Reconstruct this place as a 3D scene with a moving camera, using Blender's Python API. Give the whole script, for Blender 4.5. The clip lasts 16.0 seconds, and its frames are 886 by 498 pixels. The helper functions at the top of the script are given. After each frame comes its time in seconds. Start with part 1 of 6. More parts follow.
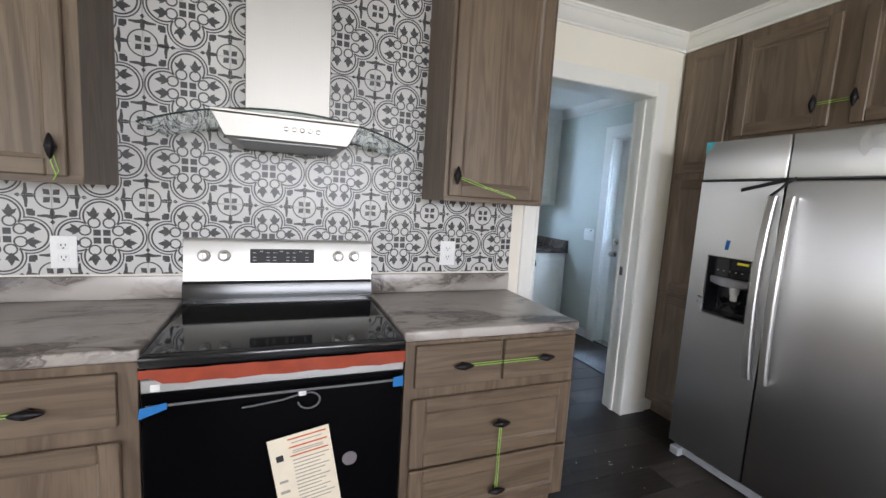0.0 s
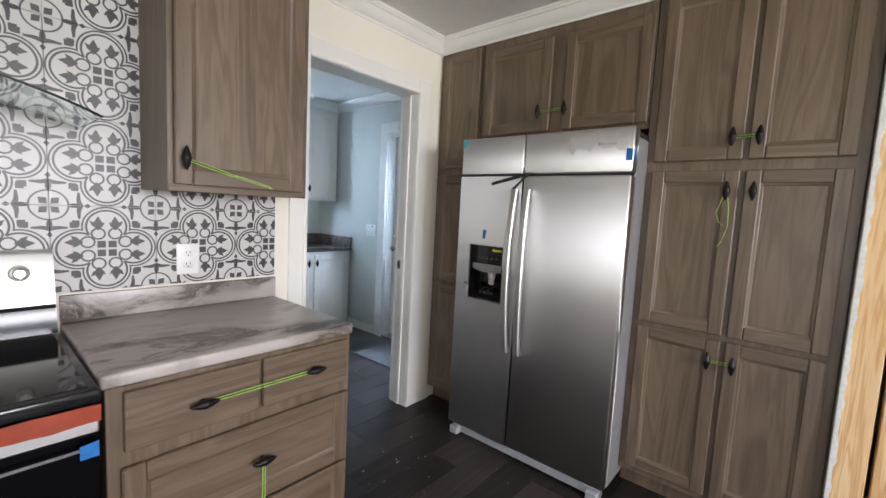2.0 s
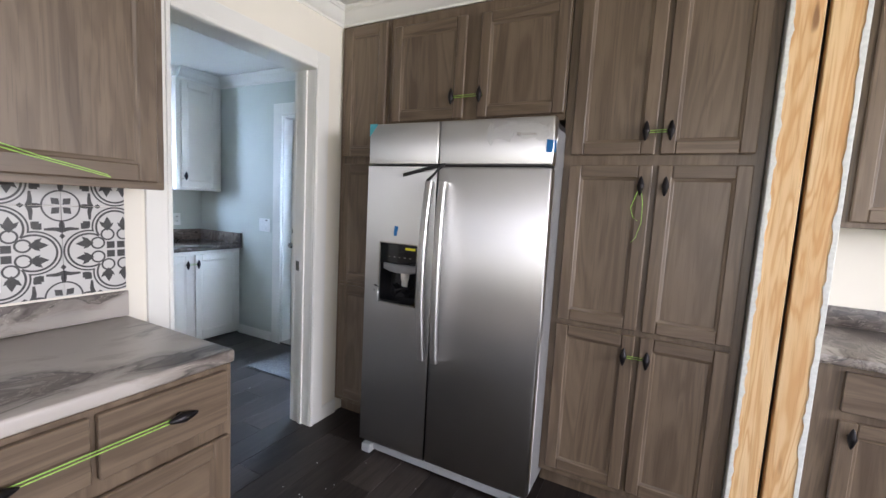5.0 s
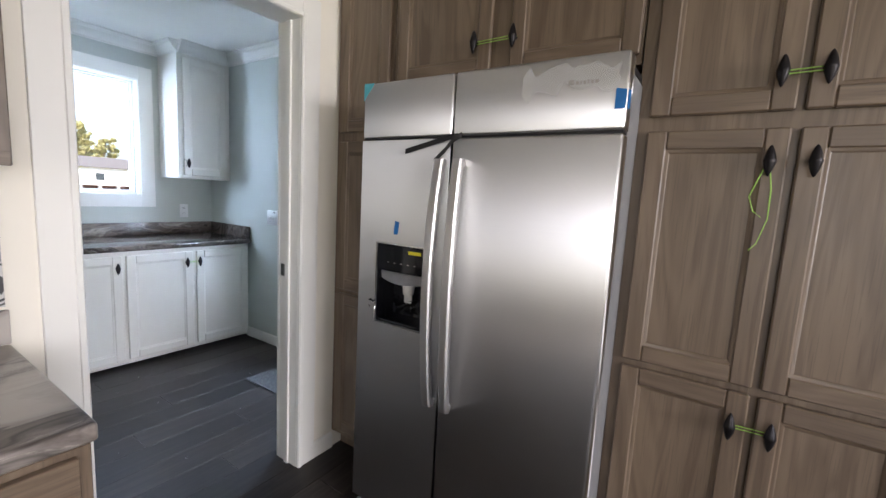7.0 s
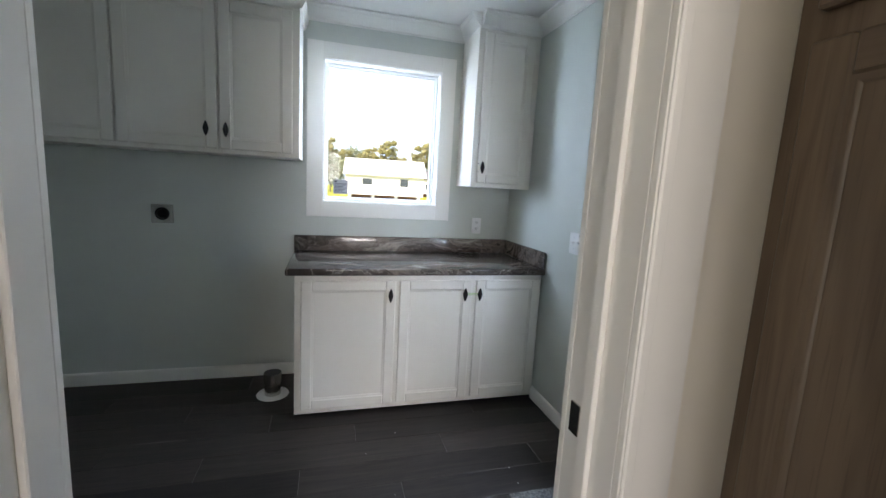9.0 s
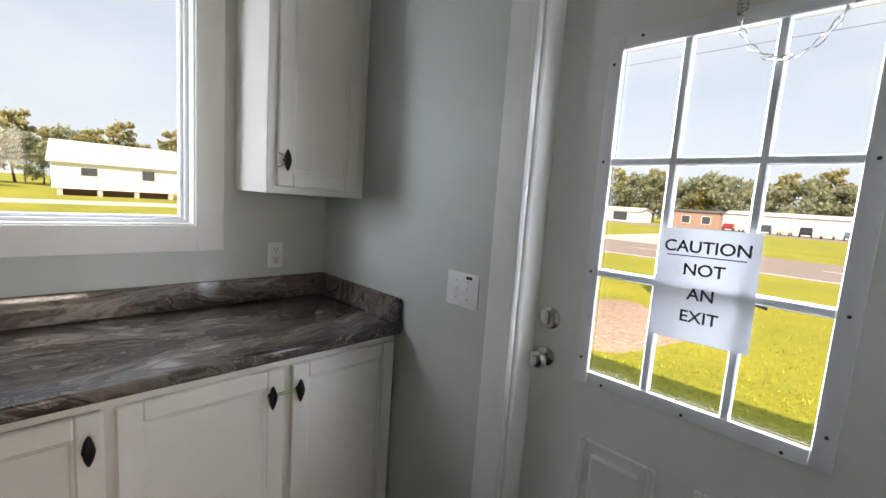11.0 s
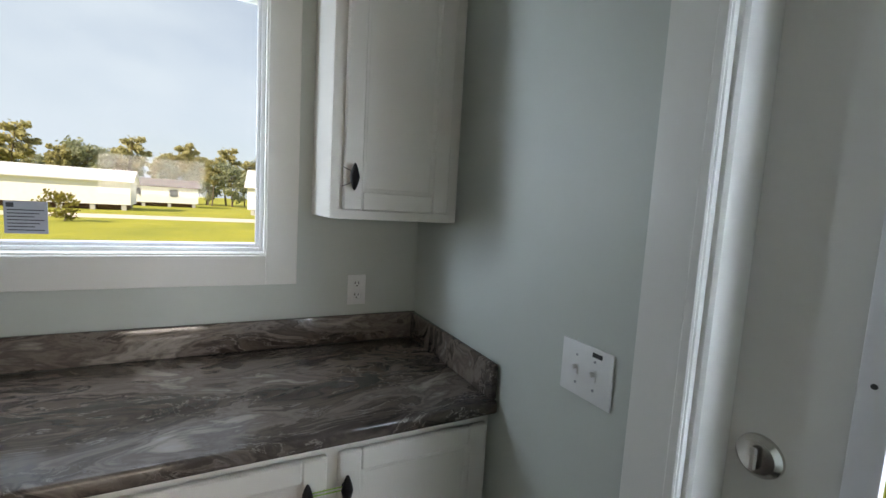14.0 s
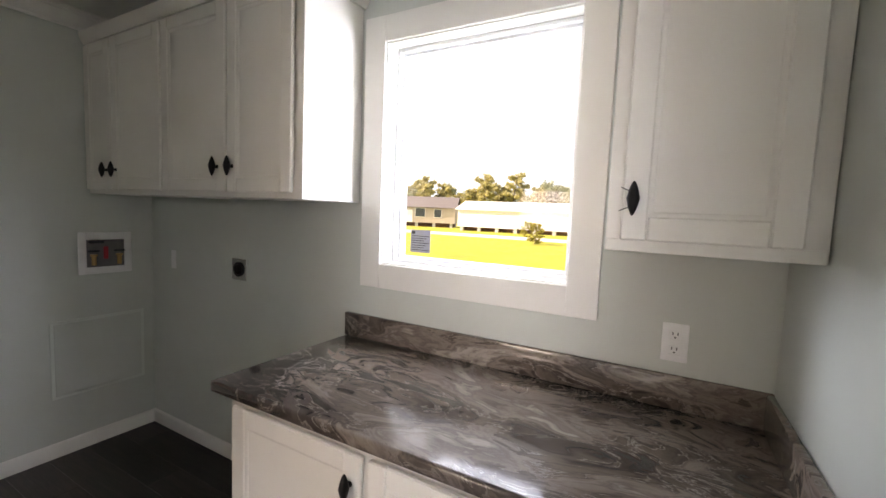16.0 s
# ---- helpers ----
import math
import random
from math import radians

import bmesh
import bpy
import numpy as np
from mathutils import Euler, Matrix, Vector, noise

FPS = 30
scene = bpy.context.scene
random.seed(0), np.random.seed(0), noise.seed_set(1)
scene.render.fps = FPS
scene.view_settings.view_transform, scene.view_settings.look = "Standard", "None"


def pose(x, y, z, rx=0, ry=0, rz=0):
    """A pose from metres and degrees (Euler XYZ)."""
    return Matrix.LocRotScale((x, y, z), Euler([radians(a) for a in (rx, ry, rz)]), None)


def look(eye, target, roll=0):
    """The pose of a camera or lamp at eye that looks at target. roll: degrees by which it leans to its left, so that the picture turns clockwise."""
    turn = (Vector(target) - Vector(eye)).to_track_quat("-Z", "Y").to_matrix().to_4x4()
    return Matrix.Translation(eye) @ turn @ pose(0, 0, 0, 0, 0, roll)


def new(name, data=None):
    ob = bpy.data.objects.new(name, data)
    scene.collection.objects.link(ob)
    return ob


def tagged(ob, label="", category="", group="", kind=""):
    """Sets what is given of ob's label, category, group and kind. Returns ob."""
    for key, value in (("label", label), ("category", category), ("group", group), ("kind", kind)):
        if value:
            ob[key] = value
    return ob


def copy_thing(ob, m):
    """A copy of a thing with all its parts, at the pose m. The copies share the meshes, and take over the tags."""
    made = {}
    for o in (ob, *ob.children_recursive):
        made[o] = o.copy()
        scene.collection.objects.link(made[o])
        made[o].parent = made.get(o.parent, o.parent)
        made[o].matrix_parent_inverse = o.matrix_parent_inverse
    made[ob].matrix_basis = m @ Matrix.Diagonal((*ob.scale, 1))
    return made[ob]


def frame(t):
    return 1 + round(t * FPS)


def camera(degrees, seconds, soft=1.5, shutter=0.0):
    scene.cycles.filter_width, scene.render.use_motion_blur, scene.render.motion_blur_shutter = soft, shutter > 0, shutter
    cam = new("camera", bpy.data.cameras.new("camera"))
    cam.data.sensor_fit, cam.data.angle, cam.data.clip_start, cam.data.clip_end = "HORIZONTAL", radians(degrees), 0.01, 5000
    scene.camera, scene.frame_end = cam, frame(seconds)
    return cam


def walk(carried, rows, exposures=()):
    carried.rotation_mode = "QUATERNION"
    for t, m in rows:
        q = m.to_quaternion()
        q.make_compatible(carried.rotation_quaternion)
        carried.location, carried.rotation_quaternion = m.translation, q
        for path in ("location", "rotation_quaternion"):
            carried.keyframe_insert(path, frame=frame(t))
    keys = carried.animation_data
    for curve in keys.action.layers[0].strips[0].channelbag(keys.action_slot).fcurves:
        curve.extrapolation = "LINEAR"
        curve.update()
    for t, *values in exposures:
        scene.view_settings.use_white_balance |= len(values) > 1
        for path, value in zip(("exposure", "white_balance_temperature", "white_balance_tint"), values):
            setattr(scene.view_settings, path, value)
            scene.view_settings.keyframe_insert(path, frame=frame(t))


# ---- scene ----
cam = camera(93.8, 16.0)
PATH = [
    (0, (0.024, -0.079, 1.412), (0.747, 1.77, 1.176), 3.4),
    (0.5, (0.011, -0.02, 1.393), (1.01, 1.698, 1.171), 3.3),
    (1, (-0.033, 0.01, 1.396), (1.189, 1.579, 1.185), 3.3),
    (1.5, (0.053, -0.011, 1.407), (1.436, 1.42, 1.208), 3.1),
    (2, (0.232, 0.028, 1.39), (1.747, 1.321, 1.202), 3.0),
    (2.5, (0.288, 0.138, 1.4), (1.894, 1.315, 1.218), 3.0),
    (3, (0.275, 0.229, 1.412), (1.948, 1.31, 1.232), 3.0),
    (3.5, (0.313, 0.217, 1.414), (2.032, 1.223, 1.231), 3.1),
    (4, (0.373, 0.193, 1.408), (2.123, 1.143, 1.222), 3.1),
    (4.2, (0.386, 0.182, 1.408), (2.143, 1.118, 1.22), 3.2),
    (6.3, (0.652, 0.306, 1.406), (2.407, 1.236, 1.169), 3.0),
    (6.5, (0.737, 0.349, 1.4), (2.474, 1.313, 1.173), 3.5),
    (7, (0.976, 0.385, 1.394), (2.638, 1.469, 1.141), 3.2),
    (7.5, (1.157, 0.505, 1.41), (2.676, 1.776, 1.132), 2.7),
    (8, (1.356, 0.798, 1.416), (2.553, 2.374, 1.127), 2.8),
    (8.2, (1.518, 0.905, 1.408), (2.546, 2.595, 1.111), 2.8),
    (9.25, (1.800, 1.745, 1.400), (2.300, 3.681, 1.110), 3.3),
    (10.3, (2.042, 2.518, 1.393), (2.923, 4.292, 1.114), 3.8),
    (10.5, (2.071, 2.573, 1.39), (3.089, 4.274, 1.123), 3.9),
    (11, (2.05, 2.595, 1.442), (3.464, 3.989, 1.207), 4.0),
    (11.5, (2.083, 2.587, 1.438), (3.733, 3.696, 1.221), 3.9),
    (12, (2.115, 2.556, 1.454), (3.863, 3.51, 1.273), 3.9),
    (12.5, (2.053, 2.584, 1.477), (3.804, 3.54, 1.343), 3.9),
    (13, (2.212, 2.609, 1.445), (3.839, 3.766, 1.32), 4.0),
    (13.5, (2.361, 2.801, 1.43), (3.714, 4.266, 1.279), 3.8),
    (14, (2.443, 2.917, 1.472), (3.345, 4.692, 1.277), 3.3),
    (14.5, (2.691, 2.952, 1.433), (3.038, 4.915, 1.274), 3.0),
    (15, (2.684, 3.167, 1.473), (2.512, 5.151, 1.29), 2.7),
    (15.5, (2.826, 3.221, 1.457), (2.208, 5.115, 1.277), 2.3),
    (16, (2.855, 3.076, 1.495), (1.897, 4.823, 1.328), 2.4),
]
LIGHT = [(0.0, 2.33, 5800, 15), (2.0, 2.5, 5950, 17), (4.0, 2.6, 5850, 19), (6.5, 2.55, 5900, 19), (7.5, 2.5, 6150, 19), (8.2, 2.4, 6100, 18), (10.3, 1.9, 7500, 19), (11.5, 1.54, 7550, 22), (12.5, 1.54, 7800, 25), (13.5, 1.25, 7100, 17), (14.0, 1.5, 7200, 17), (15.0, 1.88, 7600, 22), (16.0, 2.36, 8150, 28)]
walk(cam, [(t, look(eye, target, roll)) for t, eye, target, roll in PATH], LIGHT)

# ---- world, sun, added fill lamps ----
world = bpy.data.worlds.new("sky")
scene.world = world
world.use_nodes = True
wn, wl = world.node_tree.nodes, world.node_tree.links
sky = wn.new("ShaderNodeTexSky")
sky.sky_type, sky.sun_disc = "NISHITA", False
SUN_ELEV, SUN_AZ = radians(37), radians(212)   # sun's bearing, counter-clockwise from +x
sky.sun_elevation, sky.sun_rotation = SUN_ELEV, radians(90) - SUN_AZ
geo = wn.new("ShaderNodeTexCoord")
mp = wn.new("ShaderNodeMapping")
mp.inputs["Scale"].default_value = (1.3, 1.3, 3.4)
wl.new(geo.outputs["Generated"], mp.inputs["Vector"])
cloud = wn.new("ShaderNodeTexNoise")
cloud.inputs["Scale"].default_value, cloud.inputs["Detail"].default_value, cloud.inputs["Roughness"].default_value = 2.2, 9, 0.55
wl.new(mp.outputs["Vector"], cloud.inputs["Vector"])
ramp = wn.new("ShaderNodeValToRGB")
ramp.color_ramp.elements[0].position, ramp.color_ramp.elements[1].position = 0.22, 0.60
ramp.color_ramp.elements[0].color = (0.5, 0.5, 0.5, 1)
wl.new(cloud.outputs["Fac"], ramp.inputs["Fac"])
mix = wn.new("ShaderNodeMix")
mix.data_type = "RGBA"
wl.new(ramp.outputs["Color"], mix.inputs["Factor"])
wl.new(sky.outputs["Color"], mix.inputs["A"])
mix.inputs["B"].default_value = (4.4, 5.5, 6.4, 1)
bg = wn["Background"]
wl.new(mix.outputs["Result"], bg.inputs["Color"])
bg.inputs["Strength"].default_value = 0.055

sun = new("sun", bpy.data.lights.new("sun", "SUN"))
sun.data.energy, sun.data.angle, sun.data.color = 3.0, radians(0.5), (1.0, 0.93, 0.8)
SUN_DIR = Vector((math.cos(SUN_AZ) * math.cos(SUN_ELEV), math.sin(SUN_AZ) * math.cos(SUN_ELEV), math.sin(SUN_ELEV)))
sun.matrix_world = look(SUN_DIR * 60, (0, 0, 0))


def fill_lamp(name, place, target, width, height, watts, colour):
    lamp = new(name, bpy.data.lights.new(name, "AREA"))
    lamp.data.shape, lamp.data.size, lamp.data.size_y = "RECTANGLE", width, height
    lamp.data.energy, lamp.data.color = watts, colour
    lamp.matrix_world = look(place, target)


DAY = (0.62, 0.80, 1.0)
# unseen lamps outside the panes, added to boost the sky's light indoors
fill_lamp("fill_lamp", (2.13, 5.15, 2.72), (2.13, 4.0, 1.5), 1.3, 0.5, 7, DAY)
fill_lamp("window_far_side_fill", (1.0, 5.3, 1.8), (3.1, 3.7, 1.4), 0.5, 1.0, 8, DAY)
fill_lamp("window_side_fill", (2.98, 5.0, 1.85), (1.0, 3.4, 1.3), 0.4, 1.0, 12, DAY)
fill_lamp("door_fill", (4.3, 2.84, 2.9), (2.9, 2.84, 1.3), 1.2, 0.6, 60, DAY)
fill_lamp("door_side_fill", (4.1, 4.55, 1.6), (2.6, 2.4, 1.3), 0.7, 1.2, 105, DAY)
fill_lamp("door_far_side_fill", (4.1, 1.2, 1.6), (2.4, 3.9, 1.3), 0.7, 1.2, 24, DAY)
# lamps added in assumed openings out of view, to light the kitchen
fill_lamp("living_fill", (-2.98, -1.4, 1.5), (0, -1.2, 1.3), 2.75, 1.45, 9, (1.0, 0.95, 0.88))
fill_lamp("rear_fill", (0.6, -4.18, 1.78), (0.6, 0, 1.0), 2.9, 0.8, 40, (1.0, 0.96, 0.9))

# ---- materials ----


class N:
    """A value in a node tree, with arithmetic."""
    def __init__(self, tree, sock):
        self.tree, self.sock = tree, sock

    def op(self, kind, other=None, third=None):
        node = self.tree.nodes.new("ShaderNodeMath")
        node.operation = kind
        for i, v in enumerate((self, other, third)):
            if v is None:
                continue
            if isinstance(v, N):
                self.tree.links.new(v.sock, node.inputs[i])
            else:
                node.inputs[i].default_value = v
        return N(self.tree, node.outputs[0])

    def __add__(self, o): return self.op("ADD", o)
    def __sub__(self, o): return self.op("SUBTRACT", o)
    def __mul__(self, o): return self.op("MULTIPLY", o)
    def max(self, o): return self.op("MAXIMUM", o)
    def min(self, o): return self.op("MINIMUM", o)
    def abs(self): return self.op("ABSOLUTE")
    def below(self, edge, soft=0.004):
        """1 where the value is under edge, 0 above it."""
        node = self.tree.nodes.new("ShaderNodeMapRange")
        node.interpolation_type = "SMOOTHSTEP"
        self.tree.links.new(self.sock, node.inputs["Value"])
        for key, v in (("From Min", edge - soft), ("From Max", edge + soft), ("To Min", 1), ("To Max", 0)):
            node.inputs[key].default_value = v
        return N(self.tree, node.outputs[0])


def length(a, b):
    return (a * a + b * b).op("SQRT")


class Mat:
    def __init__(self, name, rough=0.5, metal=0.0):
        self.m = bpy.data.materials.new(name)
        self.m.use_nodes = True
        self.t = self.m.node_tree
        self.b = self.t.nodes["Principled BSDF"]
        self.b.inputs["Roughness"].default_value, self.b.inputs["Metallic"].default_value = rough, metal
        self.coord = self.t.nodes.new("ShaderNodeTexCoord")

    def set(self, key, v):
        if isinstance(v, N):
            self.t.links.new(v.sock, self.b.inputs[key])
        else:
            self.b.inputs[key].default_value = v
        return self

    def where(self, scale=(1, 1, 1), rot=(0, 0, 0), out="Object"):
        node = self.t.nodes.new("ShaderNodeMapping")
        node.inputs["Scale"].default_value, node.inputs["Rotation"].default_value = scale, [radians(a) for a in rot]
        self.t.links.new(self.coord.outputs[out], node.inputs["Vector"])
        return node.outputs[0]

    def noise(self, scale, detail=4, vec=None, rough=0.55, distort=0.0):
        node = self.t.nodes.new("ShaderNodeTexNoise")
        node.inputs["Scale"].default_value, node.inputs["Detail"].default_value = scale, detail
        node.inputs["Roughness"].default_value, node.inputs["Distortion"].default_value = rough, distort
        self.t.links.new(vec if vec else self.coord.outputs["Object"], node.inputs["Vector"])
        return N(self.t, node.outputs["Fac"])

    def rand(self):
        return N(self.t, self.t.nodes.new("ShaderNodeObjectInfo").outputs["Random"])

    def ramp(self, fac, stops):
        node = self.t.nodes.new("ShaderNodeValToRGB")
        cr = node.color_ramp
        while len(cr.elements) < len(stops):
            cr.elements.new(0.5)
        for el, (pos, col) in zip(cr.elements, stops):
            el.position, el.color = pos, (*col, 1)
        self.t.links.new(fac.sock, node.inputs["Fac"])
        return N(self.t, node.outputs["Color"])

    def mix(self, fac, a, b, kind="MIX"):
        node = self.t.nodes.new("ShaderNodeMix")
        node.data_type, node.blend_type = "RGBA", kind
        for key, v in (("Factor", fac), ("A", a), ("B", b)):
            if isinstance(v, N):
                self.t.links.new(v.sock, node.inputs[key])
            else:
                node.inputs[key].default_value = v if key == "Factor" else (*v, 1)
        return N(self.t, node.outputs["Result"])

    def bump(self, height, strength, dist=0.002):
        node = self.t.nodes.new("ShaderNodeBump")
        node.inputs["Strength"].default_value, node.inputs["Distance"].default_value = strength, dist
        self.t.links.new(height.sock, node.inputs["Height"])
        self.t.links.new(node.outputs[0], self.b.inputs["Normal"])
        return self


def times(c, k):
    return tuple(min(1, v * k) for v in c)


def paint(name, colour, rough=0.5, vary=0.05, bump=0.12, scale=90):
    """Rolled or sprayed paint with faint mottling and a fine stipple."""
    m = Mat(name, rough)
    big = m.noise(1.7, 3)
    m.set("Base Color", m.ramp(big, [(0.3, times(colour, 1 - vary)), (0.7, times(colour, 1 + vary))]))
    m.bump(m.noise(scale, 3), bump, 0.001)
    return m.m


def plain(name, colour, rough=0.5, metal=0.0, vary=0.08, scale=30):
    m = Mat(name, rough, metal)
    n = m.noise(scale, 4)
    m.set("Base Color", m.ramp(n, [(0.3, times(colour, 1 - vary)), (0.7, times(colour, 1 + vary))]))
    return m.m


def wood(name, dark, light, axis, rough=0.42, fine=1.0):
    """Stained open-grained oak, the grain along one axis."""
    m = Mat(name, rough)
    s = [17 * fine, 17 * fine, 17 * fine]
    s["xyz".index(axis)] = 0.9
    coarse = m.noise(1.0, 5, m.where(s), 0.6, 0.6)
    s2 = [240 * fine, 240 * fine, 240 * fine]
    s2["xyz".index(axis)] = 6
    pores = m.noise(1.0, 3, m.where(s2), 0.6)
    s3 = [7, 7, 7]
    s3["xyz".index(axis)] = 0.7
    broad = m.noise(1.0, 3, m.where(s3), 0.5, 1.2)
    rings = ((broad * 40).op("SINE") * 0.5 + 0.5) * 0.2
    f = coarse * 0.48 + broad * 0.36 + rings
    col = m.ramp(f, [(0.3, dark), (0.5, tuple((a + b) / 2 for a, b in zip(dark, light))), (0.72, light)])
    col = m.mix(pores.below(0.40, 0.06) * 0.28, col, times(dark, 0.55))
    m.set("Base Color", col)
    m.bump(pores * 0.6 + coarse * 0.4, 0.18, 0.0012)
    m.set("Roughness", coarse * 0.18 + (rough - 0.09))
    return m.m


def pine(name):
    """Raw sawn pine: pale boards with orange late-wood lines that bend round knots."""
    m = Mat(name, 0.7)
    slow = m.noise(1.0, 3, m.where((9, 9, 0.9)), 0.5, 0.8)
    knot = m.noise(1.0, 2, m.where((14, 14, 3.2)), 0.4)
    lines = ((slow * 62 + knot * 9).op("SINE") * 0.5 + 0.5).op("POWER", 2.2)
    fibre = m.noise(1.0, 3, m.where((260, 260, 5)), 0.6)
    col = m.ramp(slow, [(0.3, (0.66, 0.42, 0.19)), (0.7, (0.8, 0.6, 0.34))])
    col = m.mix(lines * 0.6, col, (0.54, 0.26, 0.08))
    col = m.mix(knot.below(0.27, 0.03) * 0.8, col, (0.2, 0.085, 0.03))
    col = m.mix(fibre.below(0.42, 0.08) * 0.25, col, (0.4, 0.2, 0.07))
    m.set("Base Color", col)
    m.bump(fibre, 0.3, 0.001)
    return m.m


def laminate(name, turn=0.0, pale=0.0, grey=0.25, satin=0.08):
    """Post-formed laminate that imitates a swirled stone: dark, taupe and pale bands folded into one another, with thin
    veins. pale, grey: shift a copy's tone for its room's light.
    """
    m = Mat(name, 0.17)

    def fold(vec, scale, detail, amount):
        node = m.t.nodes.new("ShaderNodeTexNoise")
        node.inputs["Scale"].default_value, node.inputs["Detail"].default_value = scale, detail
        m.t.links.new(vec, node.inputs["Vector"])
        sub_ = m.t.nodes.new("ShaderNodeVectorMath")
        sub_.operation = "SUBTRACT"
        m.t.links.new(node.outputs["Color"], sub_.inputs[0])
        sub_.inputs[1].default_value = (0.5, 0.5, 0.5)
        mul = m.t.nodes.new("ShaderNodeVectorMath")
        mul.operation = "MULTIPLY_ADD"
        m.t.links.new(sub_.outputs[0], mul.inputs[0])
        mul.inputs[1].default_value = (amount, amount, amount)
        m.t.links.new(vec, mul.inputs[2])
        return mul.outputs[0]

    v = m.where((1.9, 4.0, 4.0), (0, 0, turn))
    v2 = fold(v, 0.9, 2, 1.5)
    v3 = fold(v2, 1.9, 4, 0.7)
    band_ = m.noise(0.95, 3, v3, 0.5)
    flow = m.noise(2.6, 7, v3, 0.62)
    tone = m.noise(0.5, 2, v2)
    f = band_ * 0.62 + flow * 0.38 + pale
    col = m.ramp(f, [(0.34, (0.02, 0.014, 0.011)), (0.42, (0.06, 0.044, 0.035)), (0.46, (0.125, 0.097, 0.079)), (0.485, (0.07, 0.053, 0.044)), (0.525, (0.22, 0.177, 0.145)),
                     (0.56, (0.13, 0.103, 0.087)), (0.605, (0.32, 0.275, 0.235)), (0.68, (0.44, 0.395, 0.35))])
    col = m.mix(tone.below(0.46, 0.08) * 0.5, col, (0.04, 0.032, 0.03))
    flat = m.t.nodes.new("ShaderNodeRGBToBW")
    m.t.links.new(col.sock, flat.inputs[0])
    col = m.mix(grey, col, m.mix(1.0, N(m.t, flat.outputs[0]), (1.0, 1.0, 1.04), "MULTIPLY"))
    vein = (flow - 0.5).abs().below(0.007, 0.007) * band_.below(0.56, 0.05)
    col = m.mix(vein * 0.55, col, (0.42, 0.38, 0.34))
    crack = (band_ - 0.47).abs().below(0.006, 0.006)
    col = m.mix(crack * 0.6, col, (0.014, 0.011, 0.01))
    m.set("Base Color", col)
    m.set("Roughness", flow * 0.1 + satin)
    m.bump(m.noise(160, 2), 0.05, 0.001)
    return m.m


def steel(name, axis, colour=(0.74, 0.73, 0.715), rough=0.28, pull=None):
    """Brushed stainless steel."""
    m = Mat(name, rough, 1.0)
    s = [900, 900, 900]
    s["xyz".index(axis)] = 5
    brush = m.noise(1.0, 2, m.where(s))
    smear = m.noise(2.2, 3)
    m.set("Base Color", m.ramp(brush, [(0.3, times(colour, 0.98)), (0.7, times(colour, 1.02))]))
    m.set("Roughness", brush * 0.03 + smear * 0.03 + (rough - 0.03))
    if pull:
        along = m.t.nodes.new("ShaderNodeCombineXYZ")
        for k in range(3):
            along.inputs[k].default_value = pull[k]
        m.t.links.new(along.outputs[0], m.b.inputs["Tangent"])
        m.set("Anisotropic", 0.95)
    return m.m


def glass(name, tint=(1, 1, 1), rough=0.0):
    m = Mat(name, rough)
    m.set("Base Color", (*tint, 1)).set("Transmission Weight", 1.0).set("IOR", 1.22)
    return m.m


